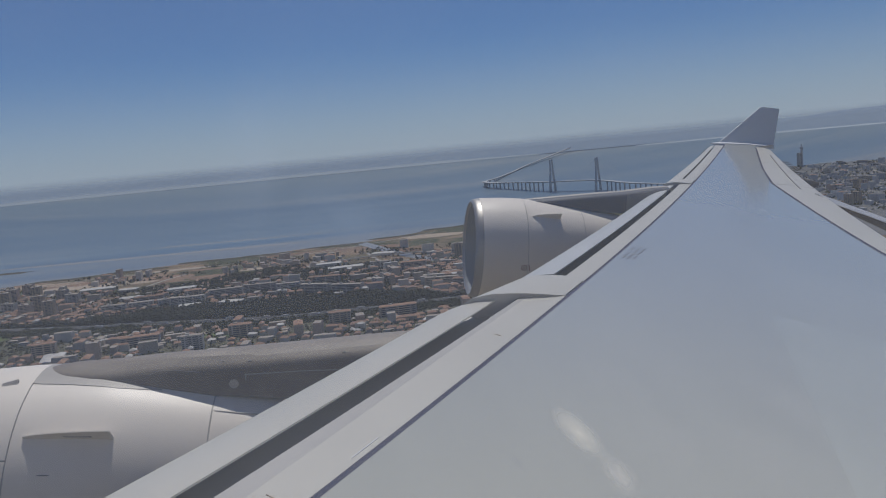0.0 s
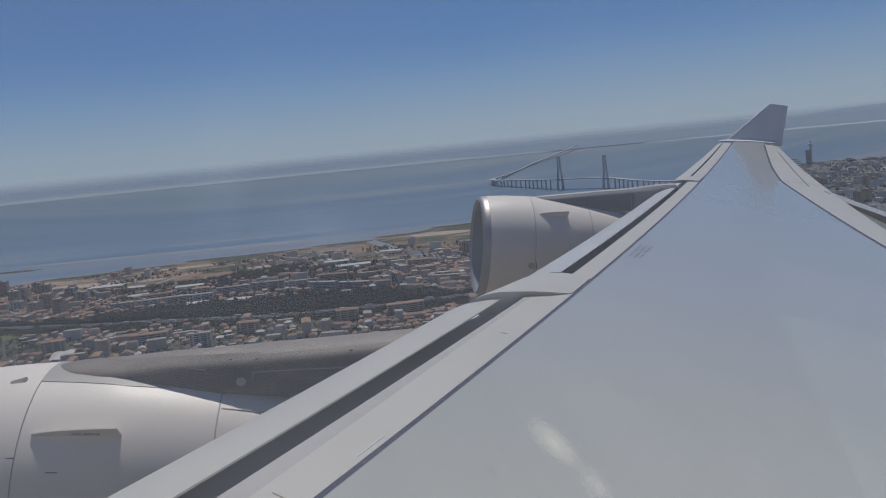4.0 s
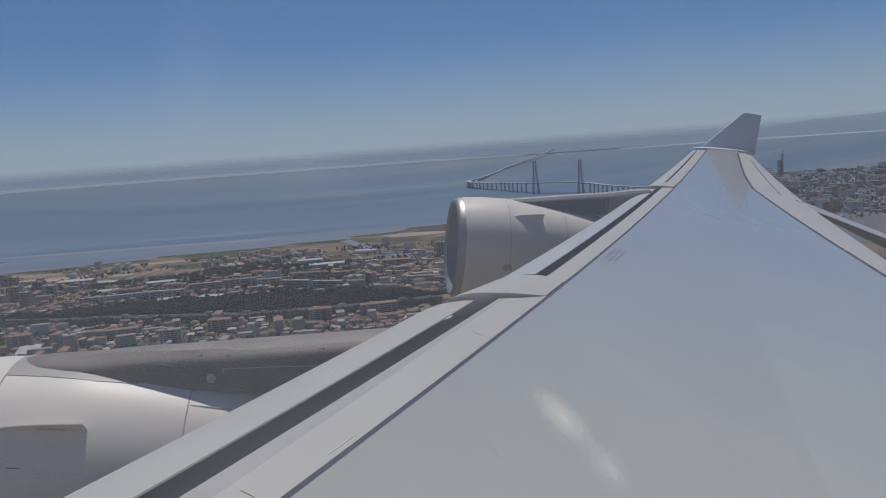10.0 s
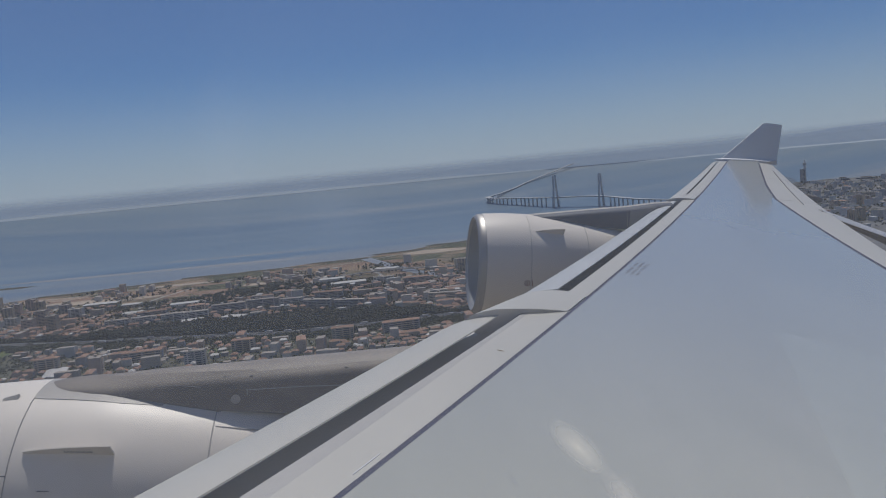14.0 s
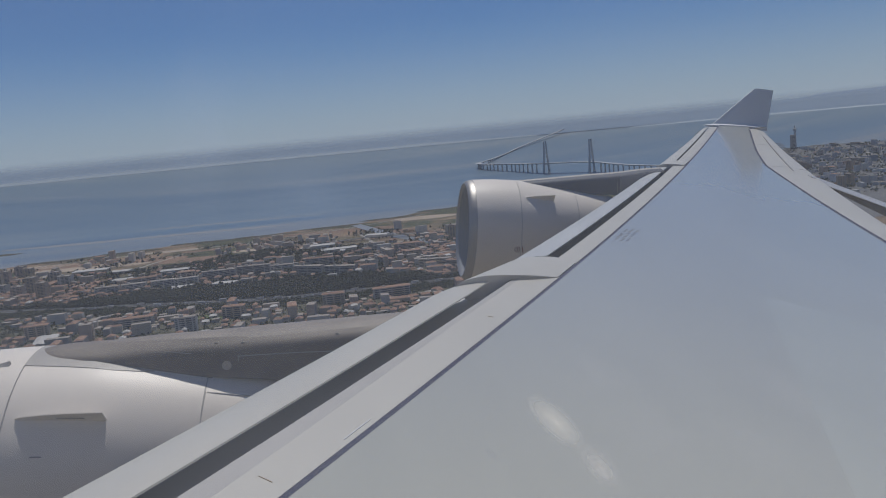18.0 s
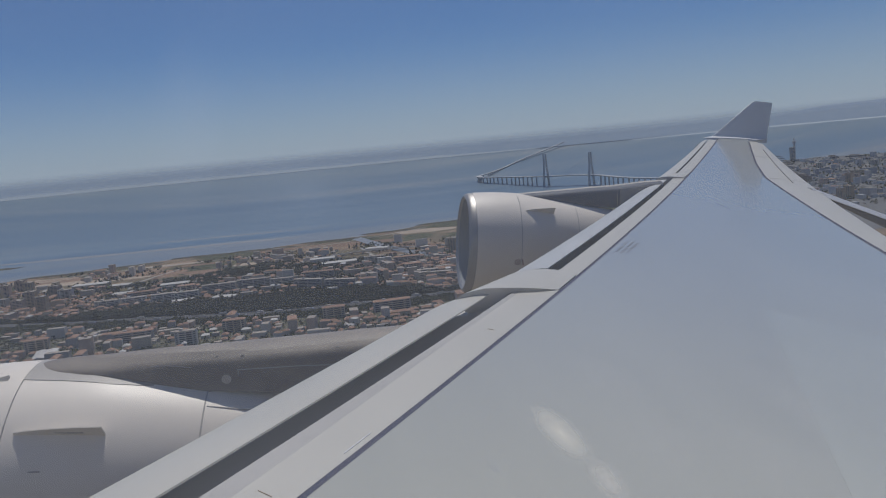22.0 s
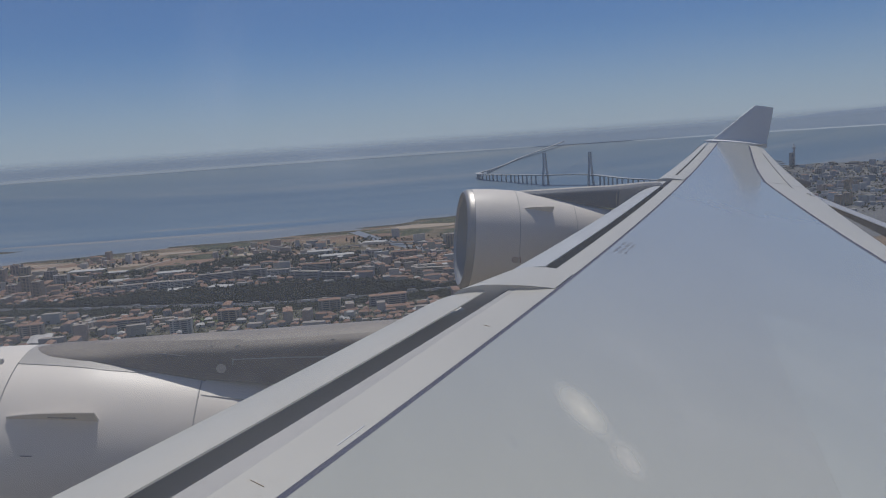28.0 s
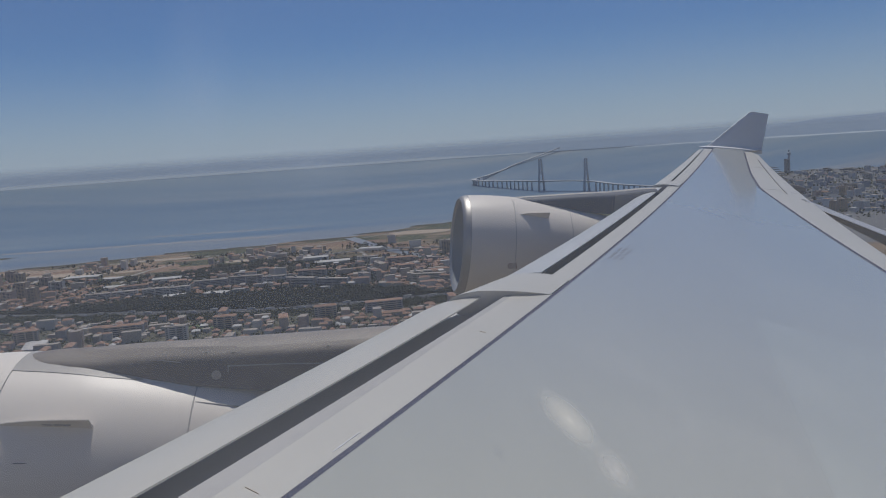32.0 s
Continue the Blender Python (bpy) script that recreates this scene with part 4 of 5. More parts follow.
flat_island("marsh_island", MARSH, "low brown-green marsh island", 2760, 1230, 26, 200, -0.1, 0.9, 5)
SHOAL = mat("turbid_shoal", (0.245, 0.235, 0.23), 0.45, 0, (0.19, 0.205, 0.215), 1 / 150.0, 0.9, 6, spec=0.3)
flat_island("mud_shoal", SHOAL, "long pale mud shoal just under the water", 2860, 760, 38, 620, -0.13, 0.25, 9)
flat_island("mud_shoal", SHOAL, "thin pale mud shoal just under the water", 3120, 420, 20, 420, -0.16, 0.25, 12)

# roads
motorway, MW = ribbon("motorway", MWP, 24, ASPHALT, "grey two-way motorway through dark scrub", 1.9)
for off in (-12.6, -0.6, 0.6, 12.6):
    pts = []
    for i in range(len(MW)):
        xa, ya = MW[max(0, i - 1)]
        xb, yb = MW[min(len(MW) - 1, i + 1)]
        d = Vector((xb - xa, yb - ya)).normalized()
        pts.append((MW[i][0] - d.y * off, MW[i][1] + d.x * off))
    bm = bmesh.new()
    prev = None
    for x, y in pts:
        z = terrain(x, y)
        q = [bm.verts.new((x, y, z + 1.8)), bm.verts.new((x, y, z + 2.8)), bm.verts.new((x + 0.35, y, z + 2.8)), bm.verts.new((x + 0.35, y, z + 1.8))]
        if prev:
            for a in range(4):
                bm.faces.new((prev[a], prev[(a + 1) % 4], q[(a + 1) % 4], q[a]))
        prev = q
    part("barrier", bm, PAVED, motorway, "pale roadside barrier")
for pts, w in (([(1500, 60), (1620, 90), (1760, 60), (1900, 120), (2060, 100)], 9), ([(1520, 480), (1640, 500), (1800, 470), (1960, 500), (2180, 430)], 9), ([(1560, -60), (1700, -40), (1880, -70), (2200, -40)], 10),
               ([(1780, 900), (1770, 640), (1790, 380), (1770, 140), (1800, -150), (1850, -330)], 10), ([(2250, 950), (2290, 600), (2300, 280), (2400, 20), (2600, -260)], 8),
               ([(1950, 940), (1930, 620), (1950, 300), (1930, 20), (1990, -240)], 9), ([(1500, 700), (1650, 720), (1850, 690), (2100, 740)], 9),
               ([(2350, -1400), (2500, -1700), (2800, -1950), (3200, -2200)], 14)):
    ribbon("street", pts, w, PAVED, "pale town street", 0.6)


# the tidal inlet and the elevated road over it
inlet, _ = ribbon("inlet_water", [(2520, -30), (2440, -43), (2257, -84), (2092, -127), (1948, -179), (1803, -222), (1666, -215), (1590, -165)], 34, WATER, "pale tidal inlet winding inland", 0.9)
tagged(inlet, category="water")
VIA = [(1930, 150), (1969, 92), (2042, 32), (2067, -39), (2056, -154), (1993, -268), (1900, -360)]
viaduct = thing("viaduct", "long grey elevated road on concrete piers", "viaduct")
vf = []
for i in range(len(VIA) - 1):
    p0, p1, p2, p3 = (VIA[max(0, min(len(VIA) - 1, i + d))] for d in (-1, 0, 1, 2))
    for q in range(6):
        t = q / 6
        vf.append(tuple(0.5 * (2 * b + (c - a) * t + (2 * a - 5 * b + 4 * c - d) * t * t + (3 * b - a - 3 * c + d) * t ** 3) for a, b, c, d in zip(p0, p1, p2, p3)))
rings = []
for i, (x, y) in enumerate(vf):
    xa, ya = vf[max(0, i - 1)]
    xb, yb = vf[min(len(vf) - 1, i + 1)]
    d = Vector((xb - xa, yb - ya)).normalized()
    z = 9 + terrain(x, y) * 0.3
    rings.append([(x - d.y * o, y + d.x * o, z + h) for o, h in ((-8, -1), (-8, 1.1), (-7.5, 1.1), (-7.5, 0), (7.5, 0), (7.5, 1.1), (8, 1.1), (8, -1))])
    if i % 2 == 0:
        h = z - 1 - terrain(x, y)
        part("pier", box(2, 5, h + 1, (x, y, terrain(x, y) + h / 2 - 0.5)), PAVED, viaduct, smooth=False)
part("deck", loft(rings), PAVED, viaduct, "grey road deck with parapets", smooth=False)
for j in range(10):
    y = 712 + 20 * j
    patch("sand_bay", EARTH, "darker bay on the ribbed sand lot", 2238 - 0.02 * (y - 640), y, 40, 5, -0.25, 1.1, seed=90 + j)

# ---- buildings ----
def prism(w, d, h, rise, hip, over=0.5):
    """A pitched roof with its ridge along x."""
    bm = bmesh.new()
    x, y = w / 2 + over, d / 2 + over
    rx = max(0.1, x - hip)
    v = [bm.verts.new(p) for p in ((-x, -y, h), (x, -y, h), (x, y, h), (-x, y, h), (-x, -y, h + 0.3), (x, -y, h + 0.3), (x, y, h + 0.3), (-x, y, h + 0.3), (-rx, 0, h + rise), (rx, 0, h + rise))]
    for f in ((3, 2, 1, 0), (0, 1, 5, 4), (1, 2, 6, 5), (2, 3, 7, 6), (3, 0, 4, 7), (4, 5, 9, 8), (6, 7, 8, 9), (5, 6, 9), (7, 4, 8)):
        bm.faces.new([v[i] for i in f])
    return bm


def house_kind(i, w, d, h, rise, hip):
    ob = thing("house", "small %s house with a terracotta tile roof" % ("white", "cream", "pink", "grey", "ochre")[i % 5], "house", group="houses of the town")
    part("wall", box(w, d, h, (0, 0, h / 2 - 0.5)), WALLS[i % 5], ob, smooth=False)
    part("roof", prism(w, d, h - 0.5, rise, hip), TILES, ob, smooth=False)
    part("chimney", box(0.9, 0.7, 2.2, (w * 0.22, d * 0.15, h + rise * 0.6)), WALLS[i % 5], ob, smooth=False)
    for sx in (-0.26, 0.26):
        part("window", box(1.6, 0.12, 1.5, (w * sx, -d / 2 - 0.02, h * 0.55)), PANE, ob, smooth=False)
        part("window", box(1.6, 0.12, 1.5, (w * sx, d / 2 + 0.02, h * 0.55)), PANE, ob, smooth=False)
    return ob


def flats_kind(i, w, d, floors, tile, name="apartment_block"):
    h = floors * 3.0 + 1
    tone = ("white", "cream", "pink", "grey", "ochre")[i % 5]
    ob = thing(name, "%s %d-storey block of flats with %s roof" % (tone, floors, "a terracotta" if tile else "a flat"), "apartment building", group="blocks of flats")
    part("wall", box(w, d, h + 1, (0, 0, h / 2 - 0.5)), WALLS[i % 5], ob, smooth=False)
    for f in range(floors):
        z = 2.0 + 3.0 * f
        part("window_band", box(w * 0.92, d + 0.24, 1.25, (0, 0, z)), PANE, ob, smooth=False)
        part("balcony_band", box(w * 0.5, d + 1.8, 0.9, (w * 0.12 * (-1) ** i, 0, z - 1.1)), WALLS[(i + 3) % 5 if i % 2 else i % 5], ob, smooth=False)
    if tile:
        part("roof", prism(w, d, h, 2.6, 4), TILES, ob, smooth=False)
    else:
        part("roof", box(w + 0.5, d + 0.5, 0.5, (0, 0, h + 0.25)), FLAT, ob, smooth=False)
        for sx in (-1, 1):
            part("parapet", box(0.4, d, 0.9, (sx * (w / 2), 0, h + 0.9)), WALLS[i % 5], ob, smooth=False)
    part("stair_head", box(5, 4, 3, (w * 0.2, 0, h + 1.9)), WALLS[i % 5], ob, smooth=False)
    for sx in (-0.33, 0.0, 0.33):
        part("stairwell", box(2.2, d + 0.5, h - 1, (w * sx, 0, h / 2)), WALLS[i % 5], ob, smooth=False)
    return ob


def shed_kind(i, w, d, h):
    ob = thing("warehouse", "long low warehouse with a pale sheet roof", "warehouse", group="warehouses")
    part("wall", box(w, d, h, (0, 0, h / 2 - 0.5)), WALLS[(0, 3, 1)[i % 3]], ob, smooth=False)
    bays = 2 + i % 2
    for b in range(bays):
        bm = prism(w, d / bays, h - 0.5, 1.6, 0.1, 0.2)
        bmesh.ops.translate(bm, verts=bm.verts, vec=(0, (b - (bays - 1) / 2) * d / bays, 0))
        part("roof_bay", bm, SHEET, ob, smooth=False)
    for sx in (-0.3, 0, 0.3):
        part("gate", box(4, d + 0.3, 3.4, (w * sx, 0, 1.4)), PANE, ob, smooth=False)
    return ob


HOUSES = [house_kind(i, *a) for i, a in enumerate(((11, 8, 6.5, 2.4, 3), (14, 9, 7, 2.6, 0.3), (9, 8, 5.5, 2.2, 3.5), (18, 9, 8.5, 2.6, 0.3), (12, 10, 9, 2.8, 4), (10, 7, 4.5, 2.0, 0.3)))]
FLATS = [flats_kind(i, *a) for i, a in enumerate(((46, 13, 5, False), (34, 13, 6, True), (24, 16, 8, False), (58, 12, 5, True), (20, 18, 11, False), (30, 14, 7, False), (64, 13, 6, False)))]
FLATS.append(flats_kind(8, 66, 13, 6, False))
SHEDS = [shed_kind(i, *a) for i, a in enumerate(((60, 30, 8), (44, 24, 7), (80, 34, 9)))]
USED = set()


def put(kinds, x, y, turn, pick=None):
    src = kinds[rng.randrange(len(kinds)) if pick is None else pick]
    m = pose(x, y, terrain(x, y) + 0.3, 0, 0, turn)
    if src.name not in USED:
        USED.add(src.name)
        src.matrix_world = m
        return src
    return copy_thing(src, m)


CELLS = {}


def near(x, y, reach=1):
    cx, cy = int(x // 45), int(y // 45)
    for i in range(cx - reach, cx + reach + 1):
        for j in range(cy - reach, cy + reach + 1):
            yield from CELLS.get((i, j), ())


def on_motorway(x, y, r):
    return abs(x - road_x(y)) < r


def free(x, y, r):
    if any((x - a) ** 2 + (y - b) ** 2 < (r + c) ** 2 for a, b, c in near(x, y)) or on_motorway(x, y, r + 16):
        return False
    CELLS.setdefault((int(x // 45), int(y // 45)), []).append((x, y, r))
    return True


# flats: rows of slabs, a few towers
for x, y, turn, pick in ((1630, 470, 94, 0), (1625, 418, 94, 0), (1624, 362, 95, 0), (1620, 318, 96, 0), (1644, 258, 91, 7), (1646, 190, 88, 7), (1638, 134, 86, 0), (1578, 78, 60, 7), (1544, 17, 60, 7),
                         (1556, -42, 20, 5), (1640, -62, 15, 0), (1600, -72, 18, 3), (1700, -80, 12, 6), (1680, 60, 80, 3), (1690, 330, 95, 1), (1700, 420, 95, 3),
                         (1660, 600, 88, 4), (1700, 660, 80, 2), (1754, 652, 88, 4), (1690, 740, 86, 2), (1775, 720, 70, 5), (1720, 800, 80, 2), (1865, 763, 92, 4), (1889, 651, 88, 2), (1830, 610, 85, 5), (1930, 720, 90, 4), (2000, 800, 90, 2),
                         (1830, 820, 95, 4), (2076, 792, 88, 2), (2104, 883, 92, 4), (1960, 870, 90, 2), (1780, 900, 88, 2), (2040, 930, 90, 4), (1880, 940, 90, 6), (1690, 900, 90, 5), (1620, 850, 90, 0), (1600, 740, 94, 4),
                         (1470, -205, 70, 3), (1500, -160, 72, 6), (1560, -150, 80, 0), (1640, -130, 95, 1), (1780, -130, 80, 3), (1840, -60, 80, 0), (1900, -250, 75, 4), (1960, -300, 75, 4), (2030, -330, 80, 4), (2100, -350, 80, 2), (1700, -250, 60, 5), (1620, -280, 60, 1), (1560, -330, 65, 6)):
    if free(x, y, 20):
        put(FLATS, x, y, turn + rng.uniform(-4, 4), pick)
for x, y, turn, pick in ((1240, 640, 20, 3), (1232, 560, 20, 1), (1255, 470, 100, 1), (1180, 560, 15, 1), (1250, 330, 95, 3), (1190, 380, 10, 2), (1240, 180, 88, 1),
                         (1180, 240, 90, 5), (1245, 30, 92, 1), (1250, -60, 95, 3), (1190, 90, 5, 1), (1300, 800, 25, 3), (1190, 690, 20, 5)):
    if free(x, y, 19):
        put(FLATS, x, y, turn + rng.uniform(-4, 4), pick)
for x, y, turn, pick in ((1230, 690, 22, 1), (1200, 440, 12, 0), (1562, 236, 70, 1), (1582, 395, 95, 1), (1572, 318, 95, 1), (1930, 520, 85, 1), (1830, 380, 92, 0), (1980, 60, 88, 0), (1860, 20, 92, 2),
                         (2110, -80, 70, 0), (1790, 480, 90, 1), (1570, 960, 90, 2), (1980, 600, 88, 2)):
    if free(x, y, 30):
        put(SHEDS, x, y, turn, pick)
# the office blocks and the slim tower along the water
def office(w, d, h, x, y, turn):
    ob = thing("office_block", "low hazy grey office block near the water", "office building", pose(x, y, terrain(x, y), 0, 0, turn), "office blocks by the water")
    part("wall", box(w, d, h, (0, 0, h / 2 - 1)), WALLS[3], ob, smooth=False)
    for f in range(int(h / 7)):
        part("window_band", box(w + 0.4, d + 0.4, 3.6, (0, 0, 5 + 7 * f)), PANE, ob, smooth=False)
    part("roof", box(w * 0.6, d * 0.6, 5, (0, 0, h + 1)), FLAT, ob, smooth=False)


for w, d, h, x, y, turn in ((40, 24, 12, 3690, -2215, 30), (70, 24, 9, 3640, -2290, 32), (50, 26, 12, 3540, -2260, 30), (60, 26, 14, 3420, -2330, 28), (40, 26, 12, 3480, -2420, 30), (90, 40, 12, 3560, -2440, 20), (44, 26, 14, 3300, -2240, 35), (46, 26, 14, 3220, -2180, 30)):
    office(w, d, h, x - 330, y + 60, turn)
for _ in range(30):
    x = rng.uniform(1900, 3300)
    y = -x * rng.uniform(0.55, 0.76)
    if free(x, y, 30):
        put(FLATS, x, y, rng.choice((25, 35, 115)) + rng.uniform(-5, 5))
# hundreds of houses along the streets
n = 0
spots = []
while n < 270:
    x, y = rng.uniform(1480, 1960), rng.uniform(-330, 980)
    if x < wood_top(y) + 12 or (-60 < y < 520 and rng.random() < (0.85 if x > 1680 else 0.4)) or noise.noise(Vector((x / 150, y / 150, 11))) < -0.12 - 0.0004 * y or not free(x, y, 7.5):
        continue
    put(HOUSES, x, y, 90 * rng.randrange(2) + 8 * round(3 * noise.noise(Vector((x / 200, y / 200, 4)))))
    n += 1


def many_houses(name, count, x0, x1, y0, y1, label, gate=-0.1, rad=7.5, low=False, tiled=0.6, big=0.15, walls=None):
    """Houses past counting: bodies and roofs in one mesh of two materials."""
    vs, fs, mi = [], [], []
    made = tries = 0
    while made < count and tries < count * 12:
        tries += 1
        x, y = rng.uniform(x0, x1), rng.uniform(y0, y1)
        if x > coast(y) - 90 or (y > -900 and x < wood_top(y) + 10 and not low) or (low and x > road_x(y) - 80) or (-80 < y < 520 and 1300 < x < 1950 and rng.random() < (0.9 if x > 1680 else 0.5)) or noise.noise(Vector((x / 170, y / 170, 21))) < gate or not free(x, y, rad):
            continue
        made += 1
        z = terrain(x, y)
        a = radians(90 * rng.randrange(2) + 15 * noise.noise(Vector((x / 200, y / 200, 4))))
        w, d, h = rng.uniform(9, 18), rng.uniform(7, 11), rng.choice((4, 6, 6, 7, 9, 12))
        tile = rng.random() < tiled
        if rng.random() < big:
            w, d, h, tile = rng.uniform(16, 34), rng.uniform(10, 13), rng.choice((9, 12, 12, 15, 18, 24)), tile and rng.random() < 0.5
        # a few roofs take the pale sheet colour in place of sun glint
        bright = rng.random() < 0.06
        rise = 2.4 if tile else 0.4
        c, s = math.cos(a), math.sin(a)
        b = len(vs)
        for px, py, pz in ((-1, -1, 0), (1, -1, 0), (1, 1, 0), (-1, 1, 0), (-1, -1, 1), (1, -1, 1), (1, 1, 1), (-1, 1, 1)):
            vs.append((x + px * w / 2 * c - py * d / 2 * s, y + px * w / 2 * s + py * d / 2 * c, z - 0.5 + pz * h))
        for px in (-0.6, 0.6):
            vs.append((x + px * w / 2 * c, y + px * w / 2 * s, z - 0.5 + h + rise))
        wall_i = 1 + rng.randrange(4)
        for f in ((0, 1, 5, 4), (1, 2, 6, 5), (2, 3, 7, 6), (3, 0, 4, 7)):
            fs.append([b + i for i in f])
            mi.append(wall_i)
        for f in ((4, 5, 9, 8), (6, 7, 8, 9), (5, 6, 9), (7, 4, 8)):
            fs.append([b + i for i in f])
            mi.append(6 if bright else 0 if tile else 5)
    me = bpy.data.meshes.new(name)
    me.from_pydata(vs, [], fs)
    for m in (TILES, *(walls or WALLS[:4]), FLAT, SHEET):
        me.materials.append(m)
    me.polygons.foreach_set("material_index", mi)
    return tagged(new(name, me), label, "houses", "", "stuff")


many_houses("far_houses", 130, 1850, 2260, -380, 1000, "scattered pale and terracotta houses toward the shore", 0.12, 9, tiled=0.6, big=0.3)
many_houses("town_houses", 1200, 1380, 1830, -420, 1050, "dense terracotta and white town houses", -0.3, 6.5, tiled=0.72, big=0.12)
many_houses("roadside_houses", 1100, 980, 1720, -420, 1050, "dense pale and terracotta town below the motorway", -0.22, 7, True, tiled=0.75, big=0.14)
# Far walls greyed and cooled in colour, standing in for distance haze.
HAZED_WALLS = [mat("hazed_wall_" + k, c, 0.85, 0, tuple(v * 0.8 for v in c), 1 / 6.0, 0.7, 5, spec=0.2) for k, c in (("pale", (0.60, 0.60, 0.60)), ("grey", (0.45, 0.46, 0.48)), ("dove", (0.52, 0.51, 0.50)), ("slate", (0.34, 0.36, 0.39)))]
many_houses("city_houses", 1150, 1900, 3760, -2700, -1150, "dense hazy city quarter beside the water", -0.2, 9, tiled=0.12, big=0.4, walls=HAZED_WALLS)


# ---- trees ----
def tree_kind(i, h, w, material):
    ob = thing("tree", "dark green round-headed garden tree" if i % 2 else "tall dark green pine tree", "tree", group="single trees")
    part("trunk", loft([[(r * math.cos(a) + 0.2 * z / h, r * math.sin(a), z) for a in [2 * math.pi * q / 7 for q in range(7)]] for z, r in ((-0.5, 0.45), (h * 0.3, 0.3), (h * 0.7, 0.15))]), BARK, ob)
    vs, fs = [], []
    rr = random.Random(i)
    for _ in range(70):
        a, u = rr.uniform(0, 6.283), rr.random() ** 0.6
        z = h * rr.uniform(0.3, 1.0)
        spread = w * (1 - abs(z / h - 0.6) * 1.5)
        clump(vs, fs, rr, spread * u * math.cos(a), spread * u * math.sin(a), z, rr.uniform(0.5, 1.1))
    me = bpy.data.meshes.new("crown")
    me.from_pydata(vs, [], fs)
    me.materials.append(material)
    part("crown", me, None, ob)
    return ob


OCT = ((1, 0, 0), (-1, 0, 0), (0, 1, 0), (0, -1, 0), (0, 0, 1), (0, 0, -1))
OCTF = ((0, 2, 4), (2, 1, 4), (1, 3, 4), (3, 0, 4), (2, 0, 5), (1, 2, 5), (3, 1, 5), (0, 3, 5))


def clump(vs, fs, rr, x, y, z, r):
    b = len(vs)
    t = rr.uniform(0, 1.5)
    c, s = math.cos(t), math.sin(t)
    for p in OCT:
        q = r * rr.uniform(0.6, 1.35)
        vs.append((x + (p[0] * c - p[1] * s) * q, y + (p[0] * s + p[1] * c) * q, z + p[2] * q * 0.8))
    fs.extend([tuple(b + i for i in f) for f in OCTF])


def wood(name, count, place, label, material, h=7.0):
    vs, fs = [], []
    made = tries = 0
    while made < count and tries < count * 20:
        tries += 1
        x, y = place()
        if x > coast(y) - 30 or on_motorway(x, y, 19) or any(abs(x - a) + abs(y - b) < c * 0.75 for a, b, c in near(x, y)):
            continue
        made += 1
        z = terrain(x, y)
        th = h * rng.uniform(0.5, 1.3) * (1 + 0.7 * noise.noise(Vector((x / 45, y / 45, 5))))
        for q in range(6):
            clump(vs, fs, rng, x + rng.uniform(-2.4, 2.4), y + rng.uniform(-2.4, 2.4), z + th * rng.uniform(0.25, 1.0), th * rng.uniform(0.16, 0.33))
    me = bpy.data.meshes.new(name)
    me.from_pydata(vs, [], fs)
    me.materials.append(material)
    return tagged(new(name, me), label, "trees", "", "stuff")


TREES = [tree_kind(i, *a) for i, a in enumerate(((12, 3, PINE), (8, 3.6, LEAF), (14, 3.2, PINE), (7, 3.0, LEAF)))]
for _ in range(70):
    x, y = rng.uniform(1480, 2200), rng.uniform(-330, 900)
    if free(x, y, 4):
        put(TREES, x, y, rng.uniform(0, 360))
def in_belt():
    y = rng.uniform(-520, 1050) if rng.random() < 0.3 else rng.uniform(-300, 620)
    return rng.uniform(road_x(y) + 16, wood_top(y) + 6), y


def in_scrub():
    y = rng.uniform(-450, 1050)
    return road_x(y) - 14 - (62 * rng.random() if rng.random() < 0.35 else 360 * rng.random()), y


wood("wood_belt", 7000, in_belt, "dark dense wood above the motorway", PINE, 8.5)
wood("motorway_scrub", 9500, in_scrub, "dark green scrub and street trees below the motorway", LEAF, 5)
wood("town_trees", 6500, lambda: (rng.uniform(1480, 1950), rng.uniform(-420, 1050) if rng.random() < 0.5 else rng.uniform(-100, 480)), "garden and street trees among the houses", PINE, 6.5)


def clustered():
    while True:
        if rng.random() < 0.35:
            t = rng.random()
            return lerp(1911, 1997, t) + rng.gauss(0, 24), lerp(330, 140, t) + rng.gauss(0, 12)
        x, y = rng.uniform(1700, 2300), rng.uniform(-420, 1050)
        if noise.noise(Vector((x / 110, y / 160, 31))) > 0.12:
            return x, y


wood("shore_trees", 3600, clustered, "dark groves and hedges between the fields", PINE, 6.5)
wood("city_trees", 4200, lambda: (rng.uniform(1900, 3500), rng.uniform(-2700, -1150)), "dark trees among the far city blocks", LEAF, 7)


# ---- traffic ----
def car_kind(i, truck):
    name = "truck" if truck else "car"
    ob = thing(name, "%s driving on the motorway" % ("pale lorry" if truck else "small passenger car"), name, group="motorway traffic")
    if truck:
        part("trailer", box(2.5, 11, 3.0, (0, -2.0, 2.4), 0.05), SHEET, ob)
        part("cab", box(2.4, 2.3, 2.8, (0, 5.0, 1.9), 0.2), CAR, ob)
        wheels = [(sx, yy) for sx in (-1.1, 1.1) for yy in (-5.5, -4.2, 1.5, 5.2)]
    else:
        part("body", box(1.8, 4.4, 0.8, (0, 0, 0.75), 0.15), CAR, ob)
        part("cabin", box(1.6, 2.3, 0.65, (0, -0.2, 1.4), 0.2), PANE, ob)
        wheels = [(sx, yy) for sx in (-0.8, 0.8) for yy in (-1.4, 1.4)]
    for sx, yy in wheels:
        w = bmesh.new()
        bmesh.ops.create_cone(w, cap_ends=True, segments=12, radius1=0.42, radius2=0.42, depth=0.3, matrix=Matrix.Translation((sx, yy, 0.42)) @ Matrix.Rotation(math.pi / 2, 4, "Y"))
        part("wheel", w, RUBBER, ob)
    return ob


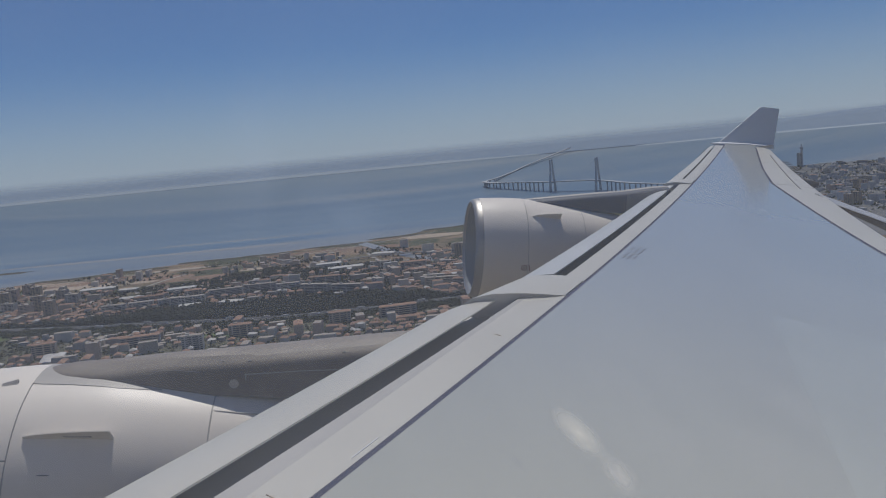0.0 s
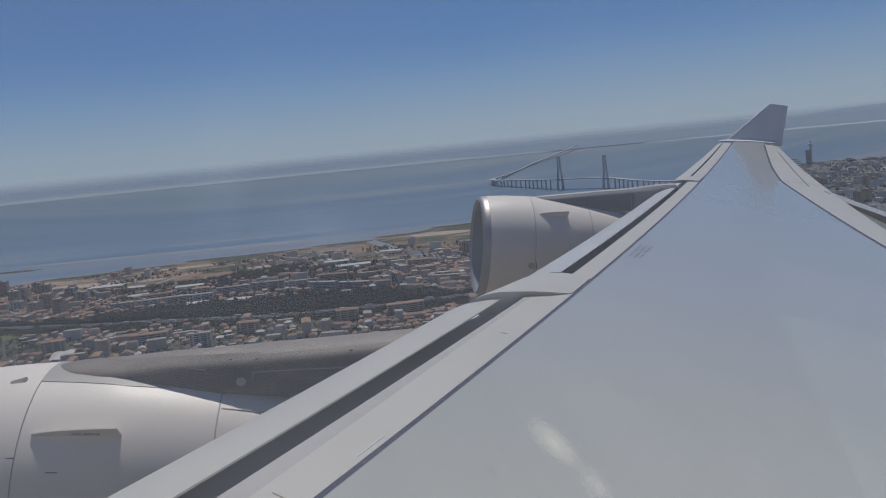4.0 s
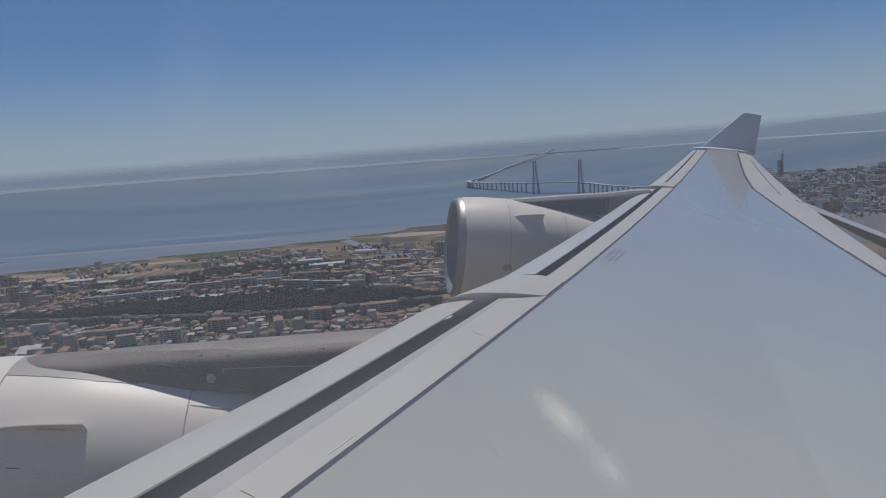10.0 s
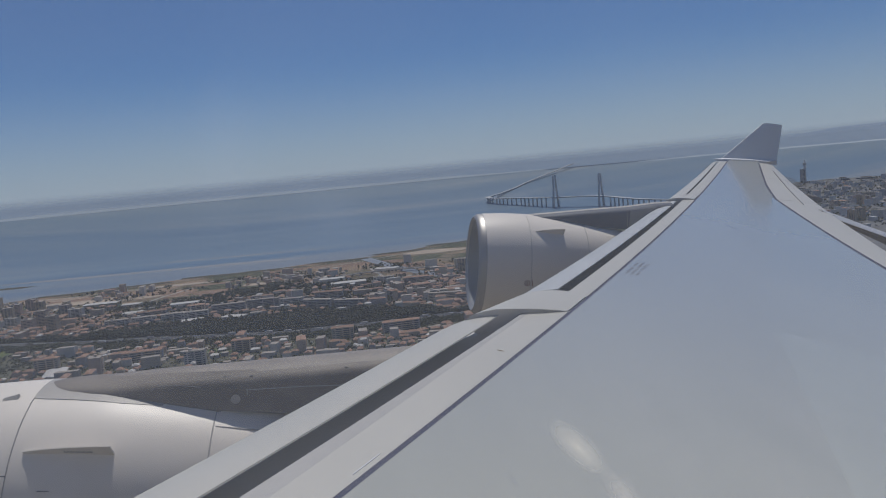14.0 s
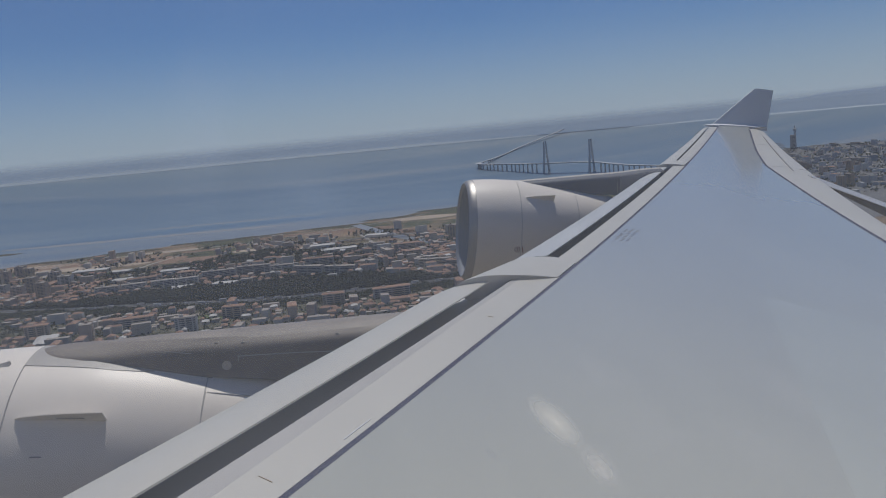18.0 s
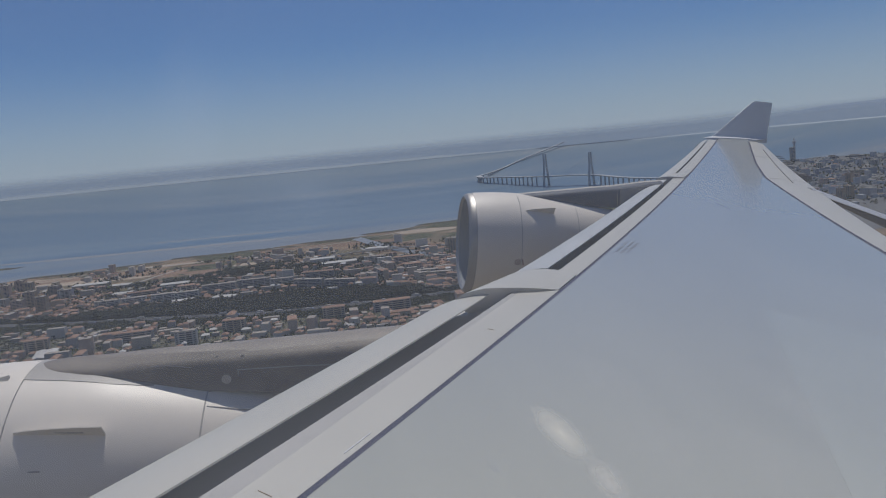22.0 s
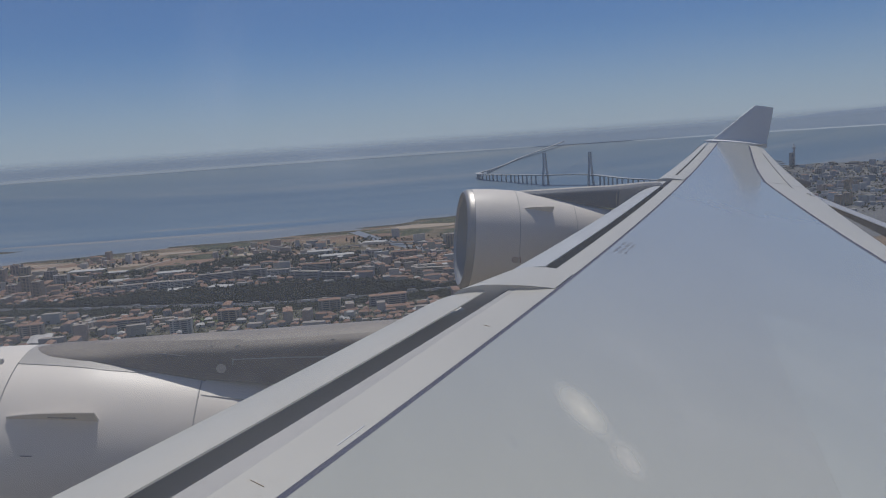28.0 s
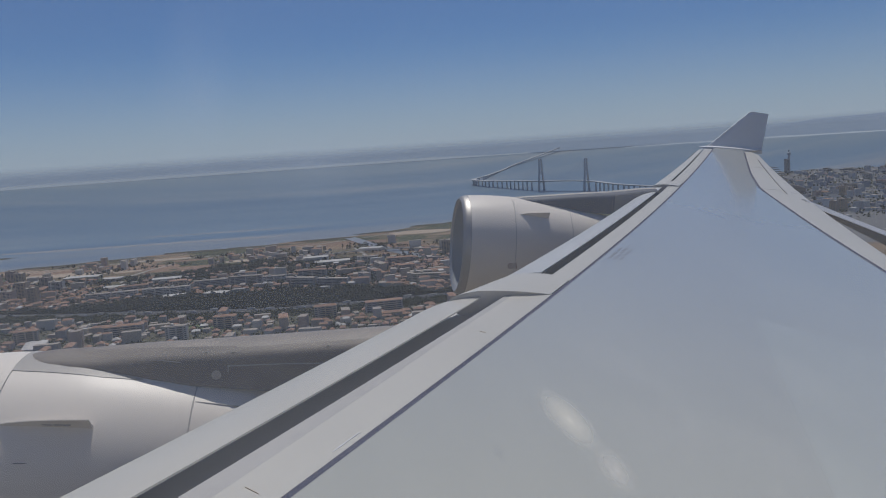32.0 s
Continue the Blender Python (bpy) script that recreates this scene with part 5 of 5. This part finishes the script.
VEH = [car_kind(0, False), car_kind(1, True)]
for j in range(64):
    i = 20 + (j * 17) % (len(MW) - 42)
    (xa, ya), (xb, yb) = MW[i], MW[i + 1]
    f = rng.random()
    lane = rng.choice((-9.5, -5.5, 5.5, 9.5))
    d = Vector((xb - xa, yb - ya)).normalized()
    x, y = lerp(xa, xb, f) - d.y * lane, lerp(ya, yb, f) + d.x * lane
    ob = put(VEH, x, y, math.degrees(math.atan2(d.y, d.x)) - 90 + (180 if lane > 0 else 0), 1 if j % 3 == 0 else 0)
    ob.location.z = terrain(lerp(xa, xb, f), lerp(ya, yb, f)) + 1.92

# ---- the long bridge ----
bridge = thing("cable_stayed_bridge", "long pale concrete cable-stayed bridge over the estuary", "bridge")
P1, P2 = (3758, -965), (3616, -1140)
LINE_PTS = [(3040, -1640), (3229, -1460), (3430, -1249), P2, P1, (3937, -837), (4062, -739), (4118, -709), (4160, -716), (4240, -780), (4470, -985), (4690, -1325)]
fine = []
for i in range(len(LINE_PTS) - 1):
    p0, p1, p2, p3 = (LINE_PTS[max(0, min(len(LINE_PTS) - 1, i + d))] for d in (-1, 0, 1, 2))
    steps = max(3, int(math.hypot(p2[0] - p1[0], p2[1] - p1[1]) / 26))
    for q in range(steps):
        t = q / steps
        fine.append(tuple(0.5 * (2 * b + (c - a) * t + (2 * a - 5 * b + 4 * c - d) * t * t + (3 * b - a - 3 * c + d) * t ** 3) for a, b, c, d in zip(p0, p1, p2, p3)))
fine.append(LINE_PTS[-1])


def deck_z(x, y):
    m = ((P1[0] + P2[0]) / 2, (P1[1] + P2[1]) / 2)
    d = math.hypot(x - m[0], y - m[1])
    far = min(1.0, max(0.0, (math.hypot(x, y) - 4200) / 300))
    return bowl(x, y) + 14 - 11 * far + 16 * max(0.0, (math.hypot(x, y) - 4500) / 370) + 34 * (1 - far) * math.exp(-(d / 520) ** 2)


rings = []
for i, (x, y) in enumerate(fine):
    xa, ya = fine[max(0, i - 1)]
    xb, yb = fine[min(len(fine) - 1, i + 1)]
    d = Vector((xb - xa, yb - ya)).normalized()
    z = deck_z(x, y)
    w = 0.45 if math.hypot(x, y) > 4240 else 1.0
    rings.append([(x - d.y * o * w, y + d.x * o * w, z + dz) for o, dz in ((-13, 0), (-13, 1.2), (13, 1.2), (13, 0), (8, -3.6), (-8, -3.6))])
part("deck", loft(rings), CONCRETE, bridge, "long flat road deck")
for i, (x, y) in enumerate(fine):
    if min(math.hypot(x - P1[0], y - P1[1]), math.hypot(x - P2[0], y - P2[1])) < 40 or math.hypot(x, y) > 4500 or P2[1] < y < P1[1] and x < 3800:
        continue
    h = deck_z(x, y) - bowl(x, y) - 2
    part("pier", box(6, 6, h + 1, (x, y, bowl(x, y) + h / 2 - 0.5), 0.4), CONCRETE, bridge, smooth=False)
axis = Vector((P2[0] - P1[0], P2[1] - P1[1], 0)).normalized()
side = Vector((-axis.y, axis.x, 0))
CABLE = mat("stay_cable", (0.45, 0.45, 0.46), 0.5)
for px, py in (P1, P2):
    base = Vector((px, py, bowl(px, py)))
    for s in (-1, 1):
        rr = []
        for z, off, w in ((-1, 30, 10), (8, 29, 9), (45, 24, 8.0), (85, 15, 7.2), (100, 13.5, 7), (150, 11.5, 6)):
            c = base + side * off * s + Vector((0, 0, z))
            rr.append([tuple(c + axis * w * 0.5 * a + side * w * 0.5 * b) for a, b in ((-1, -1), (1, -1), (1, 1), (-1, 1))])
        part("pylon_leg", loft(rr), CONCRETE, bridge, smooth=False)
    for z, off in ((42, 24.5), (86, 15)):
        c = base + Vector((0, 0, z))
        rr = [[tuple(c + side * off * s + axis * a * 2 + Vector((0, 0, b * 2.2))) for a, b in ((-1, -1), (1, -1), (1, 1), (-1, 1))] for s in (-1, 1)]
        part("crossbeam", loft(rr), CONCRETE, bridge, smooth=False)
    for q in range(10):
        for s in (-1, 1):
            for way in (-1, 1):
                a = base + side * 12 * s + Vector((0, 0, 98 + 5 * q))
                reach = axis * way * (22 + 14 * q)
                b = base + side * 14 * s + reach
                b.z = deck_z(b.x, b.y) + 1
                u = Vector((0, 0, 0.14))
                v = side * 0.14
                part("stay_cable", loft([[tuple(e + u), tuple(e + v), tuple(e - u), tuple(e - v)] for e in (a, b)]), CABLE, bridge, smooth=False)

# the slim lookout tower
tx, ty = 3470, -2045
tower = thing("lookout_tower", "slim tall lookout tower beside the water", "tower", pose(tx, ty, terrain(tx, ty) - 1, 0, 0, 30))
for s in (-1, 1):
    part("shaft", loft([[(2.4 * a, s * o + 2.4 * b, z) for a, b in ((-1, -1), (1, -1), (1, 1), (-1, 1))] for z, o in ((0, 5), (60, 3.6), (84, 3))]), CONCRETE, tower, smooth=False)
bm = lathe([(0, 3), (0, 6), (3, 8), (9, 8), (12, 4), (12, 0)], (0, 0, 0), 24)
bmesh.ops.rotate(bm, verts=bm.verts, cent=(0, 0, 0), matrix=Matrix.Rotation(math.pi / 2, 3, "X"))
bmesh.ops.translate(bm, verts=bm.verts, vec=(0, 0, 78))
part("platform", bm, CONCRETE, tower)
part("mast", box(4, 4, 14, (0, 0, 95), 0.5), CONCRETE, tower, smooth=False)
part("annex", box(14, 20, 62, (0, 20, 31), 0.8), WALLS[3], tower, "grey block leaning against the shaft", smooth=False)
for q in range(9):
    part("window_band", box(14.3, 18.5, 2.4, (0, 20, 7 + 6 * q)), PANE, tower, smooth=False)


# ---- small marks on the aircraft ----
def bar(a, b, w, normal, lift=0.004):
    """A thin raised line from a to b, lying on a face with that normal."""
    a, b, nn = Vector(a), Vector(b), Vector(normal).normalized()
    s = (b - a).cross(nn).normalized() * w / 2
    return loft([[tuple(e + s + nn * lift), tuple(e - s + nn * lift), tuple(e - s - nn * 0.004), tuple(e + s - nn * 0.004)] for e in (a, b)])


def on_wing(l, y, up=0.0):
    return (l, y, top(l) + up)


def dots(spots, r, up=0.001):
    bm = bmesh.new()
    for l, y in spots:
        vs = [bm.verts.new((l + r * math.cos(k * math.pi / 3), y + r * math.sin(k * math.pi / 3), top(l) + up)) for k in range(6)]
        bm.faces.new(vs)
    return bm


rr = random.Random(3)
rows_of_rivets = [[(l, y_seal(l) + 0.09 + rr.uniform(-0.006, 0.006)) for l in spans(3.2, 7.2, 0.085) if rr.random() < 0.85]]
for l0, reach in ((3.42, 0.42), (3.62, 0.30), (4.0, 0.34), (4.78, 0.36), (6.2, 0.3)):
    rows_of_rivets.append([(l0 - 0.1 * k * 0.04, y_seal(l0) + 0.09 + 0.045 * k) for k in range(int(reach / 0.045)) if rr.random() < 0.8])
for k, row in enumerate(rows_of_rivets):
    part("rivet_row", dots(row, 0.0036, -0.002), ORANGE if k in (0, 1, 2) else DARKMARK, nose_in, "row of worn rivet heads")
part("primer_scuff", bar(on_wing(3.36, y_seal(3.36) + 0.12), on_wing(3.42, y_seal(3.39) + 0.2), 0.0025, (0, 0, 1), 0.0), ORANGE, nose_in)
part("primer_scuff", bar(on_wing(6.02, y_seal(6.02) + 0.13), on_wing(6.05, y_seal(6.05) + 0.19), 0.006, (0, 0, 1), 0.0), ORANGE, nose_in)
part("scratch", bar(on_wing(3.8, y_seal(3.8) + 0.055), on_wing(4.05, y_seal(4.05) + 0.055), 0.005, (0, 0, 1), 0.0), MARK, nose_in, "bright scratch beside the seal")
STENCIL = mat("faded_stencil", (0.11, 0.12, 0.15), 0.6)
# stencil block on the skin: unreadable rows of strokes
for row in range(3):
    for k in range(11):
        l = 9.30 + 0.072 * k
        y = y_seal(l) - 0.13 - 0.075 * row
        if (k * 5 + row * 3) % 7 == 0:
            continue
        part("stencil_stroke", bar(on_wing(l, y), on_wing(l + 0.045, y - 0.045 * (0.2 + 0.3 * ((k + row) % 3))), 0.03, (0, 0, 1), 0.001), STENCIL, wing_box)
SEAM = mat("paler_skin", (0.49, 0.494, 0.424), 0.27, 0, (0.432, 0.435, 0.376), 0.5, 0.9, 7, coat=0.6, stretch=(0.5, 1.6, 1))
part("skin_panel", strip(2.3, 6.8, lambda l: -0.98 - 0.407 * l, lambda l: table([(2.3, -4.35), (5.6, -4.52), (6.8, -3.752)], l), 0.0012, 0.006, 2, 0.15), SEAM, wing_box, "slightly paler skin panel")

# lettering on the inboard strake
fc = bpy.data.curves.new("warning", "FONT")
fc.body, fc.size, fc.extrude, fc.align_x = "NO GRAB", 0.05, 0.001, "CENTER"
fo = new("warning", fc)
bpy.context.view_layer.update()
me = bpy.data.meshes.new_from_object(fo)
bpy.data.objects.remove(fo)
me.materials.append(DARKMARK)
a = radians(-49.5)
d, e = Vector((math.sin(a), 0, math.cos(a))), Vector((math.cos(a), 0, -math.sin(a)))
spot = Vector(ENG_IN) + Vector((0, -1.26, 0)) + d * 1.095 - e * 0.016
word = part("warning_text", me, None, eng_in, "worn dark warning lettering")
word.matrix_local = Matrix((( 0, d.x, -e.x, spot.x), (-1, d.y, -e.y, spot.y), (0, d.z, -e.z, spot.z), (0, 0, 0, 1)))
for c, y, ang, w in ((ENG_IN, -1.03, -66, 0.075), (ENG_IN, -0.70, -60, 0.05)):
    r = 1.0695
    p = Vector(c) + Vector((r * math.sin(radians(ang)), y, r * math.cos(radians(ang))))
    nn = Vector((math.sin(radians(ang)), 0, math.cos(radians(ang))))
    part("latch_mark", bar(p + Vector((0, w * 0.6, 0)), p - Vector((0, w * 0.6, 0)), 0.008, nn), DARKMARK, eng_in)
rr_ = []
for y, h in ((-0.47, 0.004), (-0.56, 0.03), (-0.60, 0.045)):
    rr_.append([(ENG_IN[0] - 0.30 + dx, ENG_IN[1] + y, ENG_IN[2] + 0.968 + dz) for dx, dz in ((-0.04, -0.01), (0.0, h + 0.01), (0.04, 0.0))])
part("cowl_vane", loft(rr_), APRON, eng_in, "small grey vane on the cowl")
# fine joint along the inboard nozzle
ends = []
for y, r in ((1.15, 0.9315), (0.72, 0.879)):
    ends.append(Vector((ENG_IN[0] + r * math.sin(radians(-30.3)), y, ENG_IN[2] + r * math.cos(radians(-30.3)))))
part("nozzle_line", bar(ends[0], ends[1], 0.007, (-0.5, 0, 0.86)), JOINT, eng_in)
# ring mark on the outboard cowl
def tangent_mark(eng, c, y, ang, r, w, material, name):
    a = radians(ang)
    nn, t = Vector((math.sin(a), 0, math.cos(a))), Vector((math.cos(a), 0, -math.sin(a)))
    o = Vector(c) + Vector((0, y, 0)) + nn * 1.073
    bm = bmesh.new()
    ins, outs = [], []
    for k in range(24):
        q = 2 * math.pi * k / 24
        u = Vector((0, 1, 0)) * math.cos(q) + t * math.sin(q)
        ins.append(bm.verts.new(o + u * (r - w)))
        outs.append(bm.verts.new(o + u * r))
    for k in range(24):
        j = (k + 1) % 24
        bm.faces.new((ins[k], ins[j], outs[j], outs[k]))
    part(name, bm, material, eng, "dark ring stencil")
    part("stencil_stroke", bar(o - Vector((0, r * 1.5, 0)) + t * r, o - Vector((0, r * 1.9, 0)) - t * r, w * 1.3, nn), material, eng)
    part("stencil_stroke", bar(o + t * r * 0.45, o - t * r * 0.45, w * 1.6, nn), material, eng)


tangent_mark(eng_out, ENG_OUT, -0.97, -103, 0.062, 0.017, REDMARK, "ring_mark")
# seams and cap on the inboard pylon's side
def side_line(py, l, pts, w=0.010, m=LINE):
    for (ya, za), (yb, zb) in zip(pts, pts[1:]):
        part("panel_line", bar(pylon_side(py, ya, za), pylon_side(py, yb, zb), w, (-1, 0, 0.15), 0.001), m, py)


side_line(pyl_in, 7.13, [(0.91, -1.99), (0.91, -2.05)])
side_line(pyl_in, 7.13, [(0.92, -2.0), (0.39, -1.96), (-0.3, -1.93)])
side_line(pyl_in, 7.132, [(1.74, -2.02), (1.66, -1.985), (1.5, -1.975), (1.31, -1.985)], 0.008)
part("round_cap", lathe([(0, 0), (0.002, 0.04), (-0.012, 0.055)], (0, 0, 0), 20), APRON, pyl_in, "round pale access cap").matrix_local = Matrix.Translation(pylon_side(pyl_in, 1.01, -2.085)) @ Matrix.Rotation(math.pi / 2, 4, "Z")
side_line(pyl_out, 16.428, [(-5.6, -0.80), (-5.62, -1.06)], 0.012)
for y, z in ((1.11, -1.905), (0.88, -1.89), (0.05, -1.80)):
    part("fastener", box(0.012, 0.035, 0.012, pylon_side(pyl_in, y, z), 0.003), LINE, pyl_in)

# ---- the cabin window's pane, slightly hazed and smeared ----
def smear_material(name, low, high, soft_edge, scale, tone=(0.74, 0.85, 1.0)):
    m = bpy.data.materials.new(name)
    m.use_nodes = True
    n, l = m.node_tree.nodes, m.node_tree.links
    n.remove(n["Principled BSDF"])
    clear, dust, mixer = n.new("ShaderNodeBsdfTransparent"), n.new("ShaderNodeBsdfTranslucent"), n.new("ShaderNodeMixShader")
    clear.inputs["Color"].default_value = (1, 1, 1, 1)
    dust.inputs["Color"].default_value = (*tone, 1)
    tc, tex, mr = n.new("ShaderNodeTexCoord"), n.new("ShaderNodeTexNoise"), n.new("ShaderNodeMapRange")
    tex.inputs["Scale"].default_value, tex.inputs["Detail"].default_value = scale, 3.0
    l.new(tc.outputs["Object"], tex.inputs["Vector"])
    mr.inputs["From Min"].default_value, mr.inputs["From Max"].default_value = 0.3, 0.75
    mr.inputs["To Min"].default_value, mr.inputs["To Max"].default_value = low, high
    l.new(tex.outputs["Fac"], mr.inputs["Value"])
    out = mr.outputs["Result"]
    if soft_edge:
        g = n.new("ShaderNodeTexGradient")
        g.gradient_type = "SPHERICAL"
        l.new(tc.outputs["Object"], g.inputs["Vector"])
        mul = n.new("ShaderNodeMath")
        mul.operation = "MULTIPLY"
        l.new(out, mul.inputs[0])
        l.new(g.outputs["Fac"], mul.inputs[1])
        out = mul.outputs[0]
    l.new(out, mixer.inputs["Fac"])
    l.new(clear.outputs[0], mixer.inputs[1])
    l.new(dust.outputs[0], mixer.inputs[2])
    l.new(mixer.outputs[0], n["Material Output"].inputs["Surface"])
    return m


pane = part("window_pane", box(0.004, 0.46, 0.46, (0.170, -0.025, 0.03)), smear_material("hazed_acrylic", 0.055, 0.075, False, 22.0, (0.88, 0.92, 1.0)), plane, "clear acrylic cabin window pane with faint smears", smooth=False)
SMEAR = smear_material("greasy_smear", 0.9, 1.0, True, 1.5, (1.0, 0.95, 0.84))
MID_SMEAR = smear_material("thin_smear", 0.45, 0.68, True, 1.4, (1.0, 0.94, 0.85))
FAINT = smear_material("faint_smear", 0.05, 0.16, True, 1.2)
# Pale patches laid on the pane in place of the cabin's reflection.
VEIL = smear_material("pale_cabin_reflection", 0.0, 0.13, True, 2.2, (1.0, 0.95, 0.92))
for y, z, ry, rz, turn, m in ((-0.1060, -0.0480, 0.0230, 0.0060, 22, VEIL), (-0.1000, -0.0640, 0.0200, 0.0070, 30, VEIL), (-0.0760, -0.0600, 0.0170, 0.0080, 20, VEIL), (-0.0600, -0.0440, 0.0150, 0.0040, 25, VEIL), (-0.0498, -0.0571, 0.0104, 0.0036, 42, SMEAR), (-0.0614, -0.0684, 0.0080, 0.0034, 46, MID_SMEAR), (-0.0343, -0.0649, 0.0036, 0.0012, 46, FAINT), (0.0330, 0.0080, 0.009, 0.022, 0, FAINT), (0.012, -0.004, 0.016, 0.010, 0, FAINT)):
    bm = bmesh.new()
    bmesh.ops.create_circle(bm, cap_ends=True, segments=40, radius=1.0)
    s = part("smear", bm, m, pane, "soft bright patch of the pane's smears and painted reflections", smooth=False)
    s.matrix_local = Matrix.Translation((0.1655, y, z)) @ Matrix.Rotation(radians(turn), 4, "X") @ Matrix.Rotation(math.pi / 2, 4, "Y") @ Matrix.Diagonal((rz, ry, 1, 1))
